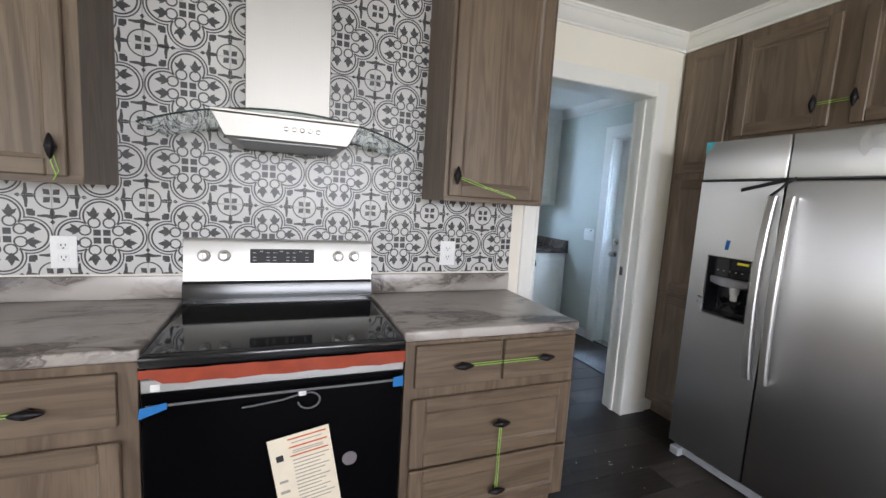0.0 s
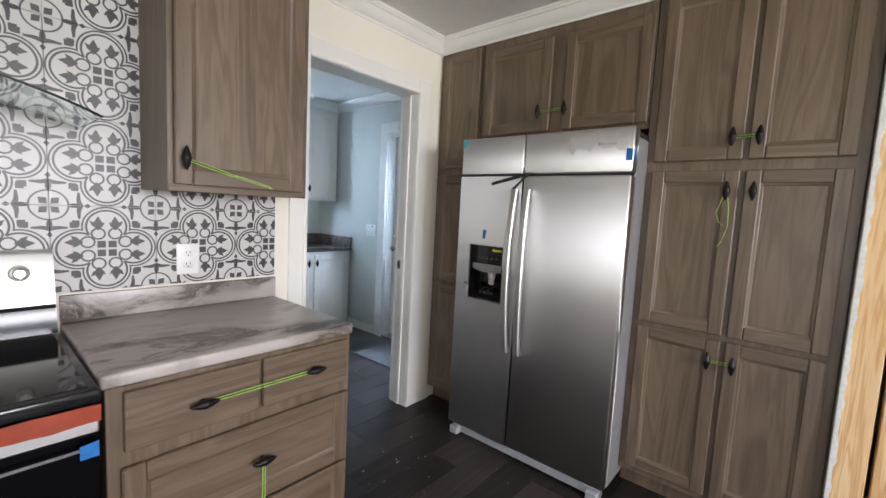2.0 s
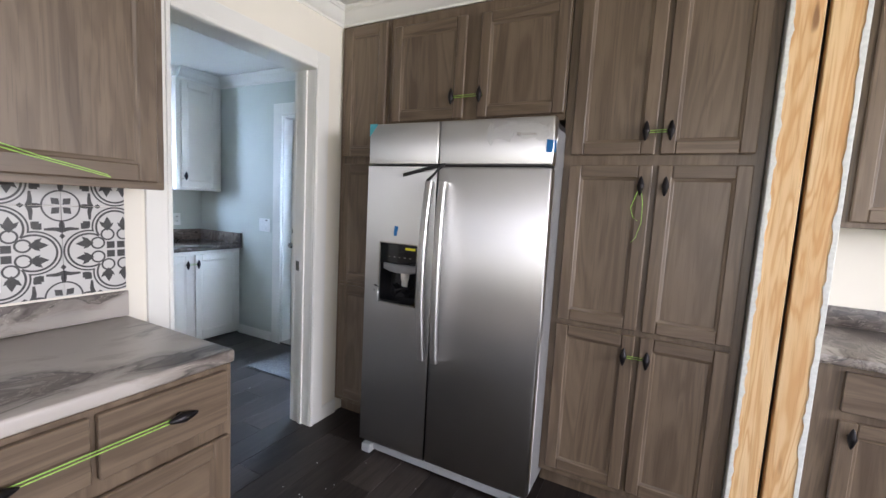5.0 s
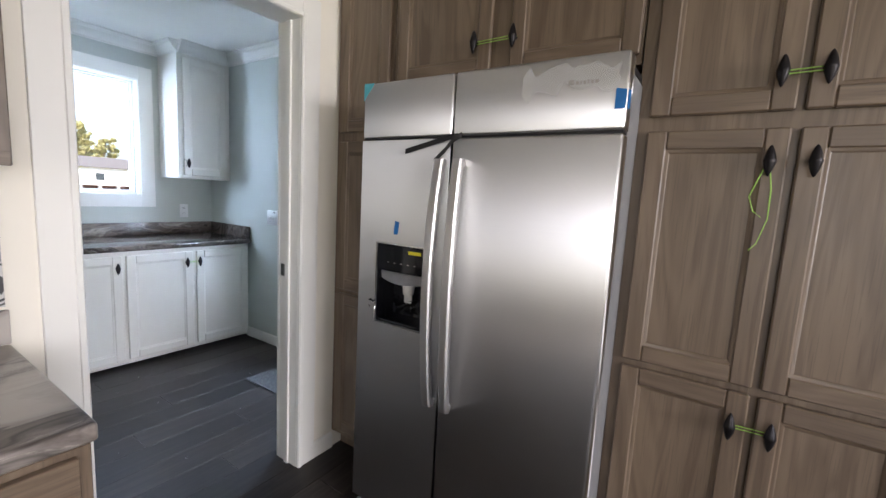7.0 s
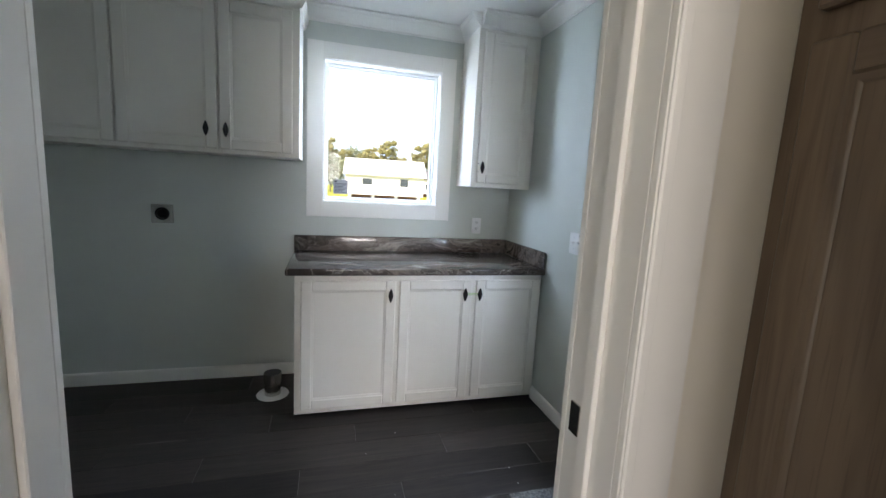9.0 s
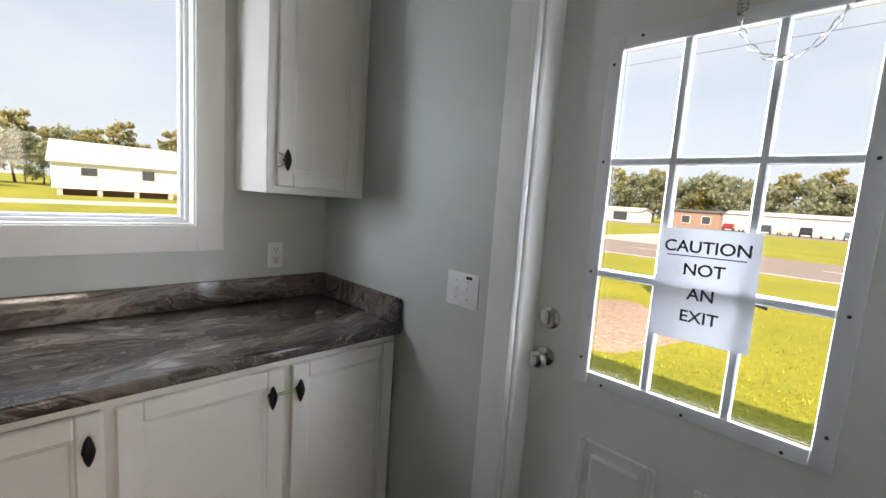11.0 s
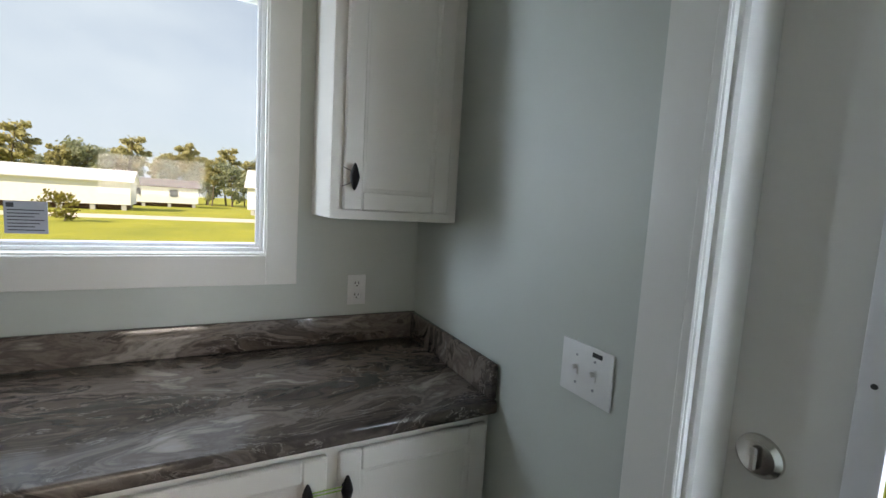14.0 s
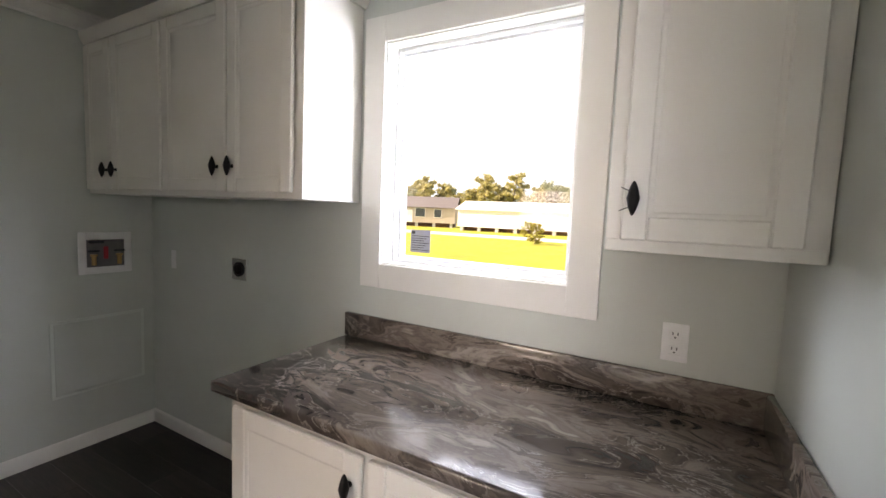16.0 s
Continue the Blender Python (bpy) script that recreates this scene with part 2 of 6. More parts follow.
def tile_pattern():
    """Printed cement-look tile: a ringed quatrefoil with leaves, quarter medallions in the corners. Its face is in local x and z, one tile 0.314 wide."""
    m = Mat("patterned_tile", 0.35)
    sep = m.t.nodes.new("ShaderNodeSeparateXYZ")
    m.t.links.new(m.coord.outputs["Object"], sep.inputs[0])
    u, v = (N(m.t, sep.outputs[i]) * (1 / 0.314) for i in (0, 2))
    a, b = u.abs(), v.abs()
    p, q = a.max(b), a.min(b)
    d = length(p - 0.262, q)                       # from the middle of a lobe
    arcs = (d - 0.226).abs().below(0.0085).max((d - 0.190).abs().below(0.0105))
    ink = arcs * (p * -1).below(-0.165)            # the lobes stay open towards the middle
    r = length(p - 0.178, q - 0.080)
    ink = ink.max((r - 0.062).abs().below(0.0095))
    # ivy leaf: a pointed tip, two side lobes and a stem
    leaf = ((q - 0.080).abs() * 1.9 + (p - 0.315).abs()).below(0.072)
    s1, t1 = (p - 0.288) + (q - 0.118), (p - 0.288) - (q - 0.118)
    leaf = leaf.max((s1.abs() * 0.42 + t1.abs()).below(0.036))
    s2, t2 = (p - 0.284) + (q - 0.050) * -1, (p - 0.284) - (q - 0.050) * -1
    leaf = leaf.max((s2.abs() * 0.5 + t2.abs()).below(0.031))
    leaf = leaf.max(((p - 0.262).abs() * 0.9 + (q - 0.082).abs()).below(0.040))
    ink = ink.max(leaf * d.below(0.174))
    # four squares in the middle
    sq = (p - 0.052).abs().max((q - 0.052).abs())
    ink = ink.max(sq.below(0.040))
    # corner medallion with four flared petals
    cp, cq = p * -1 + 0.5, q * -1 + 0.5
    e = length(cp, cq)
    out = (d * -1).below(-0.240)
    ink = ink.max((e - 0.163).abs().below(0.0085))
    petal = (cp - 0.050).abs().max((cq - 0.050).abs()) + (cp - cq).abs() * 0.12
    ink = ink.max(petal.below(0.037))
    # a fleur on each side of the medallion: drop, two curling wings, a small diamond; an ivy bit on the diagonal
    ink = ink.max(length(cp * 2.1, (q - 0.285) * 0.95).below(0.054) * out)
    wing = (q - 0.232 - cp * 0.16 - (cp * 30).op("SINE") * 0.007).abs() + cp * 0.10
    ink = ink.max(wing.below(0.026) * cp.below(0.150) * out)
    ink = ink.max((cp * 1.3 + (q - 0.172).abs()).below(0.034) * out)
    tri = ((p - q - 0.02).abs() * 0.8 + (e - 0.302).abs()).below(0.052).max(((p - q).abs() * 0.35 + (e - 0.322).abs()).below(0.022))
    ink = ink.max(tri * (d * -1).below(-0.248))
    worn = m.noise(60, 4)
    ground = m.ramp(m.noise(5, 3), [(0.3, (0.50, 0.49, 0.48)), (0.7, (0.57, 0.56, 0.55))])
    dark = m.ramp(worn, [(0.3, (0.028, 0.028, 0.03)), (0.75, (0.06, 0.058, 0.058))])
    m.set("Base Color", m.mix(ink, ground, dark))
    m.set("Roughness", worn * 0.15 + 0.28)
    m.bump(worn, 0.05, 0.0005)
    return m.m


WHITE_TRIM = paint("white_trim_paint", (0.76, 0.75, 0.71), 0.38, 0.03, 0.06)
CREAM = paint("cream_wall_paint", (0.78, 0.74, 0.65), 0.6, 0.03, 0.1)
SAGE = paint("sage_wall_paint", (0.535, 0.565, 0.52), 0.5, 0.04, 0.12)
CEIL = paint("textured_ceiling", (0.74, 0.73, 0.70), 0.8, 0.03, 0.7, 55)
OAK_Z = wood("stained_oak_upright", (0.084, 0.058, 0.038), (0.167, 0.121, 0.081), "z")
OAK_X = wood("stained_oak_along_x", (0.084, 0.058, 0.038), (0.167, 0.121, 0.081), "x")
OAK_Y = wood("stained_oak_along_y", (0.084, 0.058, 0.038), (0.167, 0.121, 0.081), "y")
WCAB = paint("white_cabinet_paint", (0.72, 0.69, 0.63), 0.38, 0.04, 0.1, 140)
# lit copy of the one laminate: the kitchen's brighter light is in its tone
LAM_LIT = laminate("stone_laminate_lit", 8, 0.105, 0.22, 0.26)
BRONZE = plain("dark_bronze", (0.018, 0.016, 0.017), 0.42, 0.75, 0.3)
STEEL_Z = steel("brushed_steel_upright", "z", (0.58, 0.565, 0.545), 0.42)
STEEL_X = steel("brushed_steel_across", "x", (0.6, 0.59, 0.575), 0.4)
STEEL_Y = steel("brushed_steel_door", "y", (0.56, 0.555, 0.55), 0.4, (0, 1, 0))
HOOD_STEEL = steel("hood_steel", "z", (0.43, 0.415, 0.39), 0.5)
HANDLE = steel("soft_steel_handle", "z", (0.7, 0.69, 0.68), 0.4)
CHROME = steel("satin_nickel", "z", (0.55, 0.53, 0.5), 0.2)
BLACK_GLASS = plain("black_glass", (0.004, 0.004, 0.005), 0.06, 0, 0.1)
BLACK_GLASS.node_tree.nodes["Principled BSDF"].inputs["IOR"].default_value = 1.38
OVEN_GLASS = plain("black_oven_glass", (0.002, 0.002, 0.0025), 0.05, 0, 0.1)
OVEN_GLASS.node_tree.nodes["Principled BSDF"].inputs["IOR"].default_value = 1.13
BLACK = plain("black_plastic", (0.012, 0.012, 0.013), 0.35, 0, 0.2)
DARK_ENAMEL = plain("black_enamel", (0.009, 0.009, 0.01), 0.16, 0, 0.2)
GREY_PLASTIC = plain("grey_plastic", (0.35, 0.36, 0.37), 0.45)
WHITE_PLASTIC = plain("white_plastic", (0.78, 0.78, 0.77), 0.35, 0, 0.03)
BLUE_TAPE = plain("blue_tape", (0.012, 0.14, 0.4), 0.6, 0, 0.15)
TEAL_TAPE = plain("teal_tape", (0.1, 0.42, 0.5), 0.6, 0, 0.15)
GREEN_BAND = plain("green_rubber", (0.3, 0.52, 0.09), 0.55, 0, 0.15)
ORANGE_FILM = plain("orange_film", (0.28, 0.046, 0.018), 0.45, 0, 0.2, 14)
YELLOW = plain("yellow_label", (0.8, 0.7, 0.03), 0.5, 0, 0.05)
PAPER = plain("paper", (0.76, 0.75, 0.72), 0.7, 0, 0.03, 12)
TAG_PAPER = plain("cream_tag_paper", (0.72, 0.64, 0.5), 0.7, 0, 0.06, 12)
INK = plain("printing_ink", (0.02, 0.02, 0.022), 0.6)
RED_INK = plain("red_ink", (0.5, 0.09, 0.03), 0.6)
GREY_INK = plain("grey_ink", (0.3, 0.28, 0.24), 0.6)
CLEAR = glass("clear_glass")
HOOD_GLASS = glass("smoky_hood_glass", (0.82, 0.9, 0.88))
TILE = tile_pattern()
STUD = pine("raw_pine_stud")
GYPSUM = plain("gypsum_edge", (0.68, 0.69, 0.66), 0.9, 0, 0.12, 60)


def floor_boards():
    m = Mat("dark_vinyl_plank", 0.34)
    rnd = m.rand()
    grain = m.noise(1.0, 6, m.where((2.2, 38, 10)), 0.6, 0.8)
    fine = m.noise(1.0, 3, m.where((10, 220, 30)), 0.6)
    col = m.ramp(grain * 0.7 + rnd * 0.3, [(0.3, (0.012, 0.0095, 0.009)), (0.5, (0.03, 0.024, 0.021)), (0.7, (0.055, 0.044, 0.038))])
    m.set("Base Color", m.mix(fine.below(0.42, 0.05) * 0.4, col, (0.01, 0.008, 0.008)))
    m.set("Roughness", grain * 0.2 + 0.28).set("Specular IOR Level", 0.26)
    m.bump(fine * 0.5 + grain * 0.5, 0.12, 0.001)
    return m.m


FLOOR = floor_boards()

# ---- builders ----
ORIGIN = {}


def place(name, at, label, category, group="", kind=""):
    """An empty at a thing's base; parts are given in world metres."""
    ob = new(name)
    ob.empty_display_size = 0.05
    ob.location = at
    ORIGIN[ob] = Vector(at)
    return tagged(ob, label, category, group, kind)


def mesh_of(name, bm, materials):
    bmesh.ops.recalc_face_normals(bm, faces=bm.faces[:])
    me = bpy.data.meshes.new(name)
    bm.to_mesh(me)
    bm.free()
    for m in (materials if isinstance(materials, (list, tuple)) else [materials]):
        me.materials.append(m)
    return me


def smooth(me, angle=35):
    me.polygons.foreach_set("use_smooth", [True] * len(me.polygons))
    me.set_sharp_from_angle(angle=radians(angle))


def part(name, bm, material, parent, label="", soft=True):
    """One mesh under a thing or under a part."""
    root = parent if parent in ORIGIN else parent.parent if parent.parent in ORIGIN else parent.parent.parent
    bmesh.ops.translate(bm, verts=bm.verts[:], vec=-ORIGIN[root])
    me = mesh_of(name, bm, material)
    if soft:
        smooth(me)
    ob = new(name, me)
    ob.parent = parent
    return tagged(ob, label)


def solid(name, bm, material, label, category, kind="", group="", base=None):
    """A thing that is a single mesh; base: where its origin stands."""
    if base is not None:
        bmesh.ops.translate(bm, verts=bm.verts[:], vec=-Vector(base))
    me = mesh_of(name, bm, material)
    smooth(me)
    ob = new(name, me)
    if base is not None:
        ob.location = base
    ORIGIN[ob] = Vector(base) if base is not None else Vector()
    return tagged(ob, label, category, group, kind)


def XYZ(u, d, z):
    return (u, d, z)


def facing(axis, plane, sign):
    """Maps (along the wall, out from it, up) to the world."""
    if axis == "y":
        return lambda u, d, z: (u, plane + sign * d, z)
    return lambda u, d, z: (plane + sign * d, u, z)


def box(bm, mp, u0, u1, d0, d1, z0, z1, bevel=0.0, slot=0, seg=1):
    vs = [bm.verts.new(mp(u, d, z)) for u in (u0, u1) for d in (d0, d1) for z in (z0, z1)]
    fs = [bm.faces.new([vs[i] for i in f]) for f in ((0, 1, 3, 2), (4, 6, 7, 5), (0, 4, 5, 1), (2, 3, 7, 6), (0, 2, 6, 4), (1, 5, 7, 3))]
    for f in fs:
        f.material_index = slot
    if bevel:
        es = {e for f in fs for e in f.edges}
        r = bmesh.ops.bevel(bm, geom=list(es), offset=bevel, segments=seg, affect="EDGES", profile=0.5)
        for f in r["faces"]:
            f.material_index = slot
    return bm


def boxes(*args, bevel=0.0, mp=XYZ):
    bm = bmesh.new()
    for a in args:
        box(bm, mp, *a, bevel=bevel)
    return bm


def lathe(bm, profile, centre, axis, n=20, slot=0, squash=(1, 1)):
    """A turned body: profile rows are (distance along axis, radius)."""
    ax = Vector(axis).normalized()
    s1 = ax.orthogonal().normalized()
    s2 = ax.cross(s1)
    rings = []
    for h, r in profile:
        c = Vector(centre) + ax * h
        rings.append([bm.verts.new(c + (s1 * math.cos(6.2832 * i / n) * squash[0] + s2 * math.sin(6.2832 * i / n) * squash[1]) * max(r, 1e-4)) for i in range(n)])
    for r0, r1 in zip(rings, rings[1:]):
        for i in range(n):
            bm.faces.new((r0[i], r0[(i + 1) % n], r1[(i + 1) % n], r1[i])).material_index = slot
    bm.faces.new(rings[0][::-1]).material_index = slot
    bm.faces.new(rings[-1]).material_index = slot
    return bm


def tube(bm, points, r, n=6):
    pts = [Vector(p) for p in points]
    rings = []
    for i, p in enumerate(pts):
        t = (pts[min(i + 1, len(pts) - 1)] - pts[max(i - 1, 0)]).normalized()
        s1 = t.cross(Vector((0.31, 0.52, 0.79))).normalized()
        s2 = t.cross(s1)
        rings.append([bm.verts.new(p + (s1 * math.cos(6.2832 * k / n) + s2 * math.sin(6.2832 * k / n)) * r) for k in range(n)])
    for a, b in zip(rings, rings[1:]):
        for k in range(n):
            bm.faces.new((a[k], a[(k + 1) % n], b[(k + 1) % n], b[k]))
    bm.faces.new(rings[0][::-1])
    bm.faces.new(rings[-1])
    return bm


def extrude(bm, profile, a, b, side, slot=0):
    """A moulding: profile rows are (out from the wall, up); a, b: its ends on the wall; side: the way out of the wall."""
    a, b, side = Vector(a), Vector(b), Vector(side)
    ends = [[bm.verts.new(p + side * o + Vector((0, 0, h))) for o, h in profile] for p in (a, b)]
    n = len(profile)
    for i in range(n):
        j = (i + 1) % n
        bm.faces.new((ends[0][i], ends[0][j], ends[1][j], ends[1][i])).material_index = slot
    bm.faces.new(ends[0][::-1])
    bm.faces.new(ends[1])
    return bm


def knob(parent, mp, u, d, z, upright=True, name="knob"):
    """A long pointed bronze knob on a short foot."""
    bm = bmesh.new()
    c, o = Vector(mp(u, d, z)), Vector(mp(u, d + 1, z)) - Vector(mp(u, d, z))
    lathe(bm, [(0, 0.009), (0.004, 0.0075), (0.012, 0.005), (0.018, 0.006), (0.022, 0.009)], c, o, 12)
    along = (0, 0, 1) if upright else Vector(mp(u + 1, d, z)) - Vector(mp(u, d, z))
    prof = [(-0.042, 0.0005), (-0.038, 0.004), (-0.03, 0.0075), (-0.018, 0.0115), (-0.006, 0.014), (0, 0.0155), (0.006, 0.014), (0.018, 0.0115), (0.03, 0.0075), (0.038, 0.004), (0.042, 0.0005)]
    lathe(bm, prof, c + o * 0.024, along, 12)
    return part(name, bm, BRONZE, parent, "dark bronze knob")


def shaker(parent, mp, u0, u1, z0, z1, d, mats, knob_at=None, rail=0.056, upright=True, name="door", lying=False):
    """A framed cabinet door, 19 mm thick with a sunk flat panel. mats: upright grain, lying grain."""
    bm = bmesh.new()
    bv = 0.0045
    d += 0.003
    box(bm, mp, u0 + rail - 0.004, u1 - rail + 0.004, d + 0.002, d + 0.0075, z0 + rail - 0.004, z1 - rail + 0.004, 0, 1 if lying else 0)
    o, i_ = (u0 + rail - 0.001, u1 - rail + 0.001, z0 + rail - 0.001, z1 - rail + 0.001), (u0 + rail + 0.011, u1 - rail - 0.011, z0 + rail + 0.011, z1 - rail - 0.011)
    ring_o = [bm.verts.new(mp(u, d + 0.0150, z)) for u, z in ((o[0], o[2]), (o[1], o[2]), (o[1], o[3]), (o[0], o[3]))]
    ring_m = [bm.verts.new(mp(u, d + 0.0125, z)) for u, z in ((o[0] + 0.007, o[2] + 0.007), (o[1] - 0.007, o[2] + 0.007), (o[1] - 0.007, o[3] - 0.007), (o[0] + 0.007, o[3] - 0.007))]
    ring_i = [bm.verts.new(mp(u, d + 0.0085, z)) for u, z in ((i_[0], i_[2]), (i_[1], i_[2]), (i_[1], i_[3]), (i_[0], i_[3]))]
    for ra, rb in ((ring_o, ring_m), (ring_m, ring_i)):
        for k in range(4):
            bm.faces.new((ra[k], ra[(k + 1) % 4], rb[(k + 1) % 4], rb[k])).material_index = 0 if k % 2 else 1
    ob = part(name, bm, mats, parent)
    for a, b, c, e, s in ((u0, u0 + rail, z0, z1, 0), (u1 - rail, u1, z0, z1, 0), (u0 + rail, u1 - rail, z0, z0 + rail, 1), (u0 + rail, u1 - rail, z1 - rail, z1, 1)):
        bm = bmesh.new()
        box(bm, mp, a, b, d, d + (0.0188 if s else 0.019), c, e, bv, s)
        part("rail" if s else "stile", bm, mats, ob)
    if knob_at:
        knob(ob, mp, knob_at[0], d + 0.019, knob_at[1], upright)
    return ob


def band(points, group="", label="bright green rubber band tied between two cabinet knobs"):
    bm = bmesh.new()
    tube(bm, points, 0.0017, 6)
    return solid("rubber_band", bm, GREEN_BAND, label, "rubber band", group=group, base=points[0])

# ---- large structure ----
WR = 2.008          # range wall, kitchen face
WS = 2.148          # the same wall, utility face
WN, WE, WW = 4.555, 3.15, -0.16   # utility: north, east, west faces
CZ = 2.535           # ceiling
DX0, DX1, DZ = 1.424, 2.219, 2.134  # doorway between the two rooms


def structure(name, bm, material, label, category):
    return solid(name, bm, material, label, category, "structure")


sub = boxes((-3.2, 3.30, -4.4, 4.72, -0.12, -0.006))
structure("subfloor", sub, plain("subfloor", (0.02, 0.018, 0.016), 0.8), "dark sub-floor under the planks", "floor")

# range wall with the doorway through it (kitchen skin cream, utility skin sage)
bm = boxes((-3.0, DX0 - 0.02, WR, WR + 0.07, 0, CZ), (DX1 + 0.02, WE, WR, WR + 0.07, 0, CZ), (DX0 - 0.02, DX1 + 0.02, WR, WR + 0.07, DZ + 0.02, CZ))
wall_range = structure("wall_range", bm, CREAM, "cream painted kitchen wall with a doorway through it", "wall")
bm = boxes((-3.0, DX0 - 0.02, WR + 0.07, WS, 0, CZ), (DX1 + 0.02, WE, WR + 0.07, WS, 0, CZ), (DX0 - 0.02, DX1 + 0.02, WR + 0.07, WS, DZ + 0.02, CZ))
structure("wall_utility_south", bm, SAGE, "pale sage painted utility room wall beside the doorway", "wall")
# north wall with its window
NX0, NX1, NZ0, NZ1 = 1.733, 2.549, 1.264, 2.215
bm = boxes((WW - 0.12, NX0, WN, WN + 0.15, 0, CZ), (NX1, WE + 0.15, WN, WN + 0.15, 0, CZ), (NX0, NX1, WN, WN + 0.15, 0, NZ0), (NX0, NX1, WN, WN + 0.15, NZ1, CZ))
wall_north = structure("wall_north", bm, SAGE, "pale sage painted wall around the utility window", "wall")
# east wall with the outer door
EY0, EY1, EZ1 = 2.345, 3.36, 2.165
bm = boxes((WE, WE + 0.15, WR + 0.07, EY0, 0, CZ), (WE, WE + 0.15, EY1, WN, 0, CZ), (WE, WE + 0.15, EY0, EY1, EZ1, CZ))
structure("wall_east", bm, SAGE, "pale sage painted wall around the outer door", "wall")
structure("wall_west", boxes((WW - 0.12, WW, WS, WN, 0, CZ)), SAGE, "pale sage painted wall behind the laundry hookups", "wall")
# kitchen: east wall, marriage wall stub with bare studs, unseen rear and far walls with assumed window openings
structure("wall_kitchen_east", boxes((WE, WE + 0.15, -4.3, WR + 0.07, 0, CZ)), CREAM, "cream painted wall behind the tall cabinets", "wall")
PX, PY0, PY1 = 2.40, -0.377, -0.147
bm = boxes((PX, WE, PY1 - 0.012, PY1, 0, CZ), (PX, WE, PY0, PY0 + 0.012, 0, CZ), bevel=0.0015)
stub = structure("wall_stub", bm, [GYPSUM], "unfinished wall end with raw drywall edges and bare studs", "wall")
# openings added for the kitchen's fill lamps
bm = boxes((-3.15, -3.0, -4.3, -2.8, 0, CZ), (-3.15, -3.0, 0.0, WS, 0, CZ), (-3.15, -3.0, -2.8, 0.0, 0, 0.75), (-3.15, -3.0, -2.8, 0.0, 2.25, CZ))
structure("wall_living", bm, CREAM, "cream painted wall with an assumed wide window opening, out of view", "wall")
bm = boxes((-3.0, -0.9, -4.35, -4.2, 0, CZ), (2.1, WE, -4.35, -4.2, 0, CZ), (-0.9, 2.1, -4.35, -4.2, 0, 0.8), (-0.9, 2.1, -4.35, -4.2, 2.2, CZ))
structure("wall_west_rooms", boxes((-3.15, -3.0, WS, WN + 0.15, 0, CZ), (-3.0, WW - 0.12, WN, WN + 0.15, 0, CZ)), CREAM, "plain cream wall closing the far rooms", "wall")
structure("wall_rear", bm, CREAM, "cream painted rear wall with an assumed wide window opening, out of view", "wall")
structure("ceiling", boxes((-3.2, 3.30, -4.4, 4.72, CZ, CZ + 0.12)), CEIL, "white ceiling with a sprayed texture", "ceiling")
structure("roof", boxes((-3.7, 3.8, -4.9, 5.2, 2.95, 3.1), (-3.3, 3.36, -4.5, 4.8, 2.69, 2.95)), plain("roof_shingle", (0.08, 0.075, 0.07), 0.9), "low dark roof of the house", "roof")

# crown moulding
CROWN = [(0, -0.094), (0.008, -0.094), (0.011, -0.082), (0.016, -0.078), (0.026, -0.071), (0.042, -0.052), (0.05, -0.034), (0.054, -0.027), (0.061, -0.025), (0.066, -0.015), (0.072, -0.012), (0.072, 0), (0, 0)]


def crown(name, a, b, side, label):
    bm = bmesh.new()
    extrude(bm, CROWN, (*a, CZ), (*b, CZ), (*side, 0))
    structure(name, bm, WHITE_TRIM, label, "moulding")


KC = "white stepped crown moulding under the kitchen ceiling"
UC = "white stepped crown moulding under the utility room ceiling"
FX = 2.445          # face frames of the tall cabinets
crown("crown_kitchen_range", (-3.0, WR), (FX, WR), (0, -1), KC)
crown("crown_kitchen_cabinets", (FX, PY1), (FX, WR), (-1, 0), KC)
crown("crown_kitchen_far", (WE, -4.2), (WE, PY0), (-1, 0), KC)
crown("crown_utility_north", (1.62, WN), (2.717, WN), (0, -1), UC)
crown("crown_utility_north_end", (2.717, 4.218), (WE, 4.218), (0, -1), UC)
crown("crown_utility_cabinet_side", (2.717, 4.218), (2.717, WN), (-1, 0), UC)
crown("crown_utility_east", (WE, WS), (WE, 4.218), (-1, 0), UC)
crown("crown_utility_west", (WW, WS), (WW, WN), (1, 0), UC)
crown("crown_utility_south", (WW, WS), (WE, WS), (0, 1), UC)

# baseboards
BASE = [(0, 0), (0.013, 0), (0.013, 0.07), (0.010, 0.08), (0.004, 0.085), (0, 0.085)]


def baseboard(a, b, side):
    bm = bmesh.new()
    extrude(bm, BASE, (*a, 0), (*b, 0), (*side, 0))
    structure("baseboard", bm, WHITE_TRIM, "white painted baseboard along the wall", "baseboard")


baseboard((WE, 3.46), (WE, 3.93), (-1, 0))
baseboard((WW, WS), (WW, WN), (1, 0))
baseboard((WW, WN), (1.6, WN), (0, -1))
baseboard((2.319, WR), (FX, WR), (0, -1))
baseboard((2.319, WS), (WE, WS), (0, 1))
baseboard((WW, WS), (1.31, WS), (0, 1))


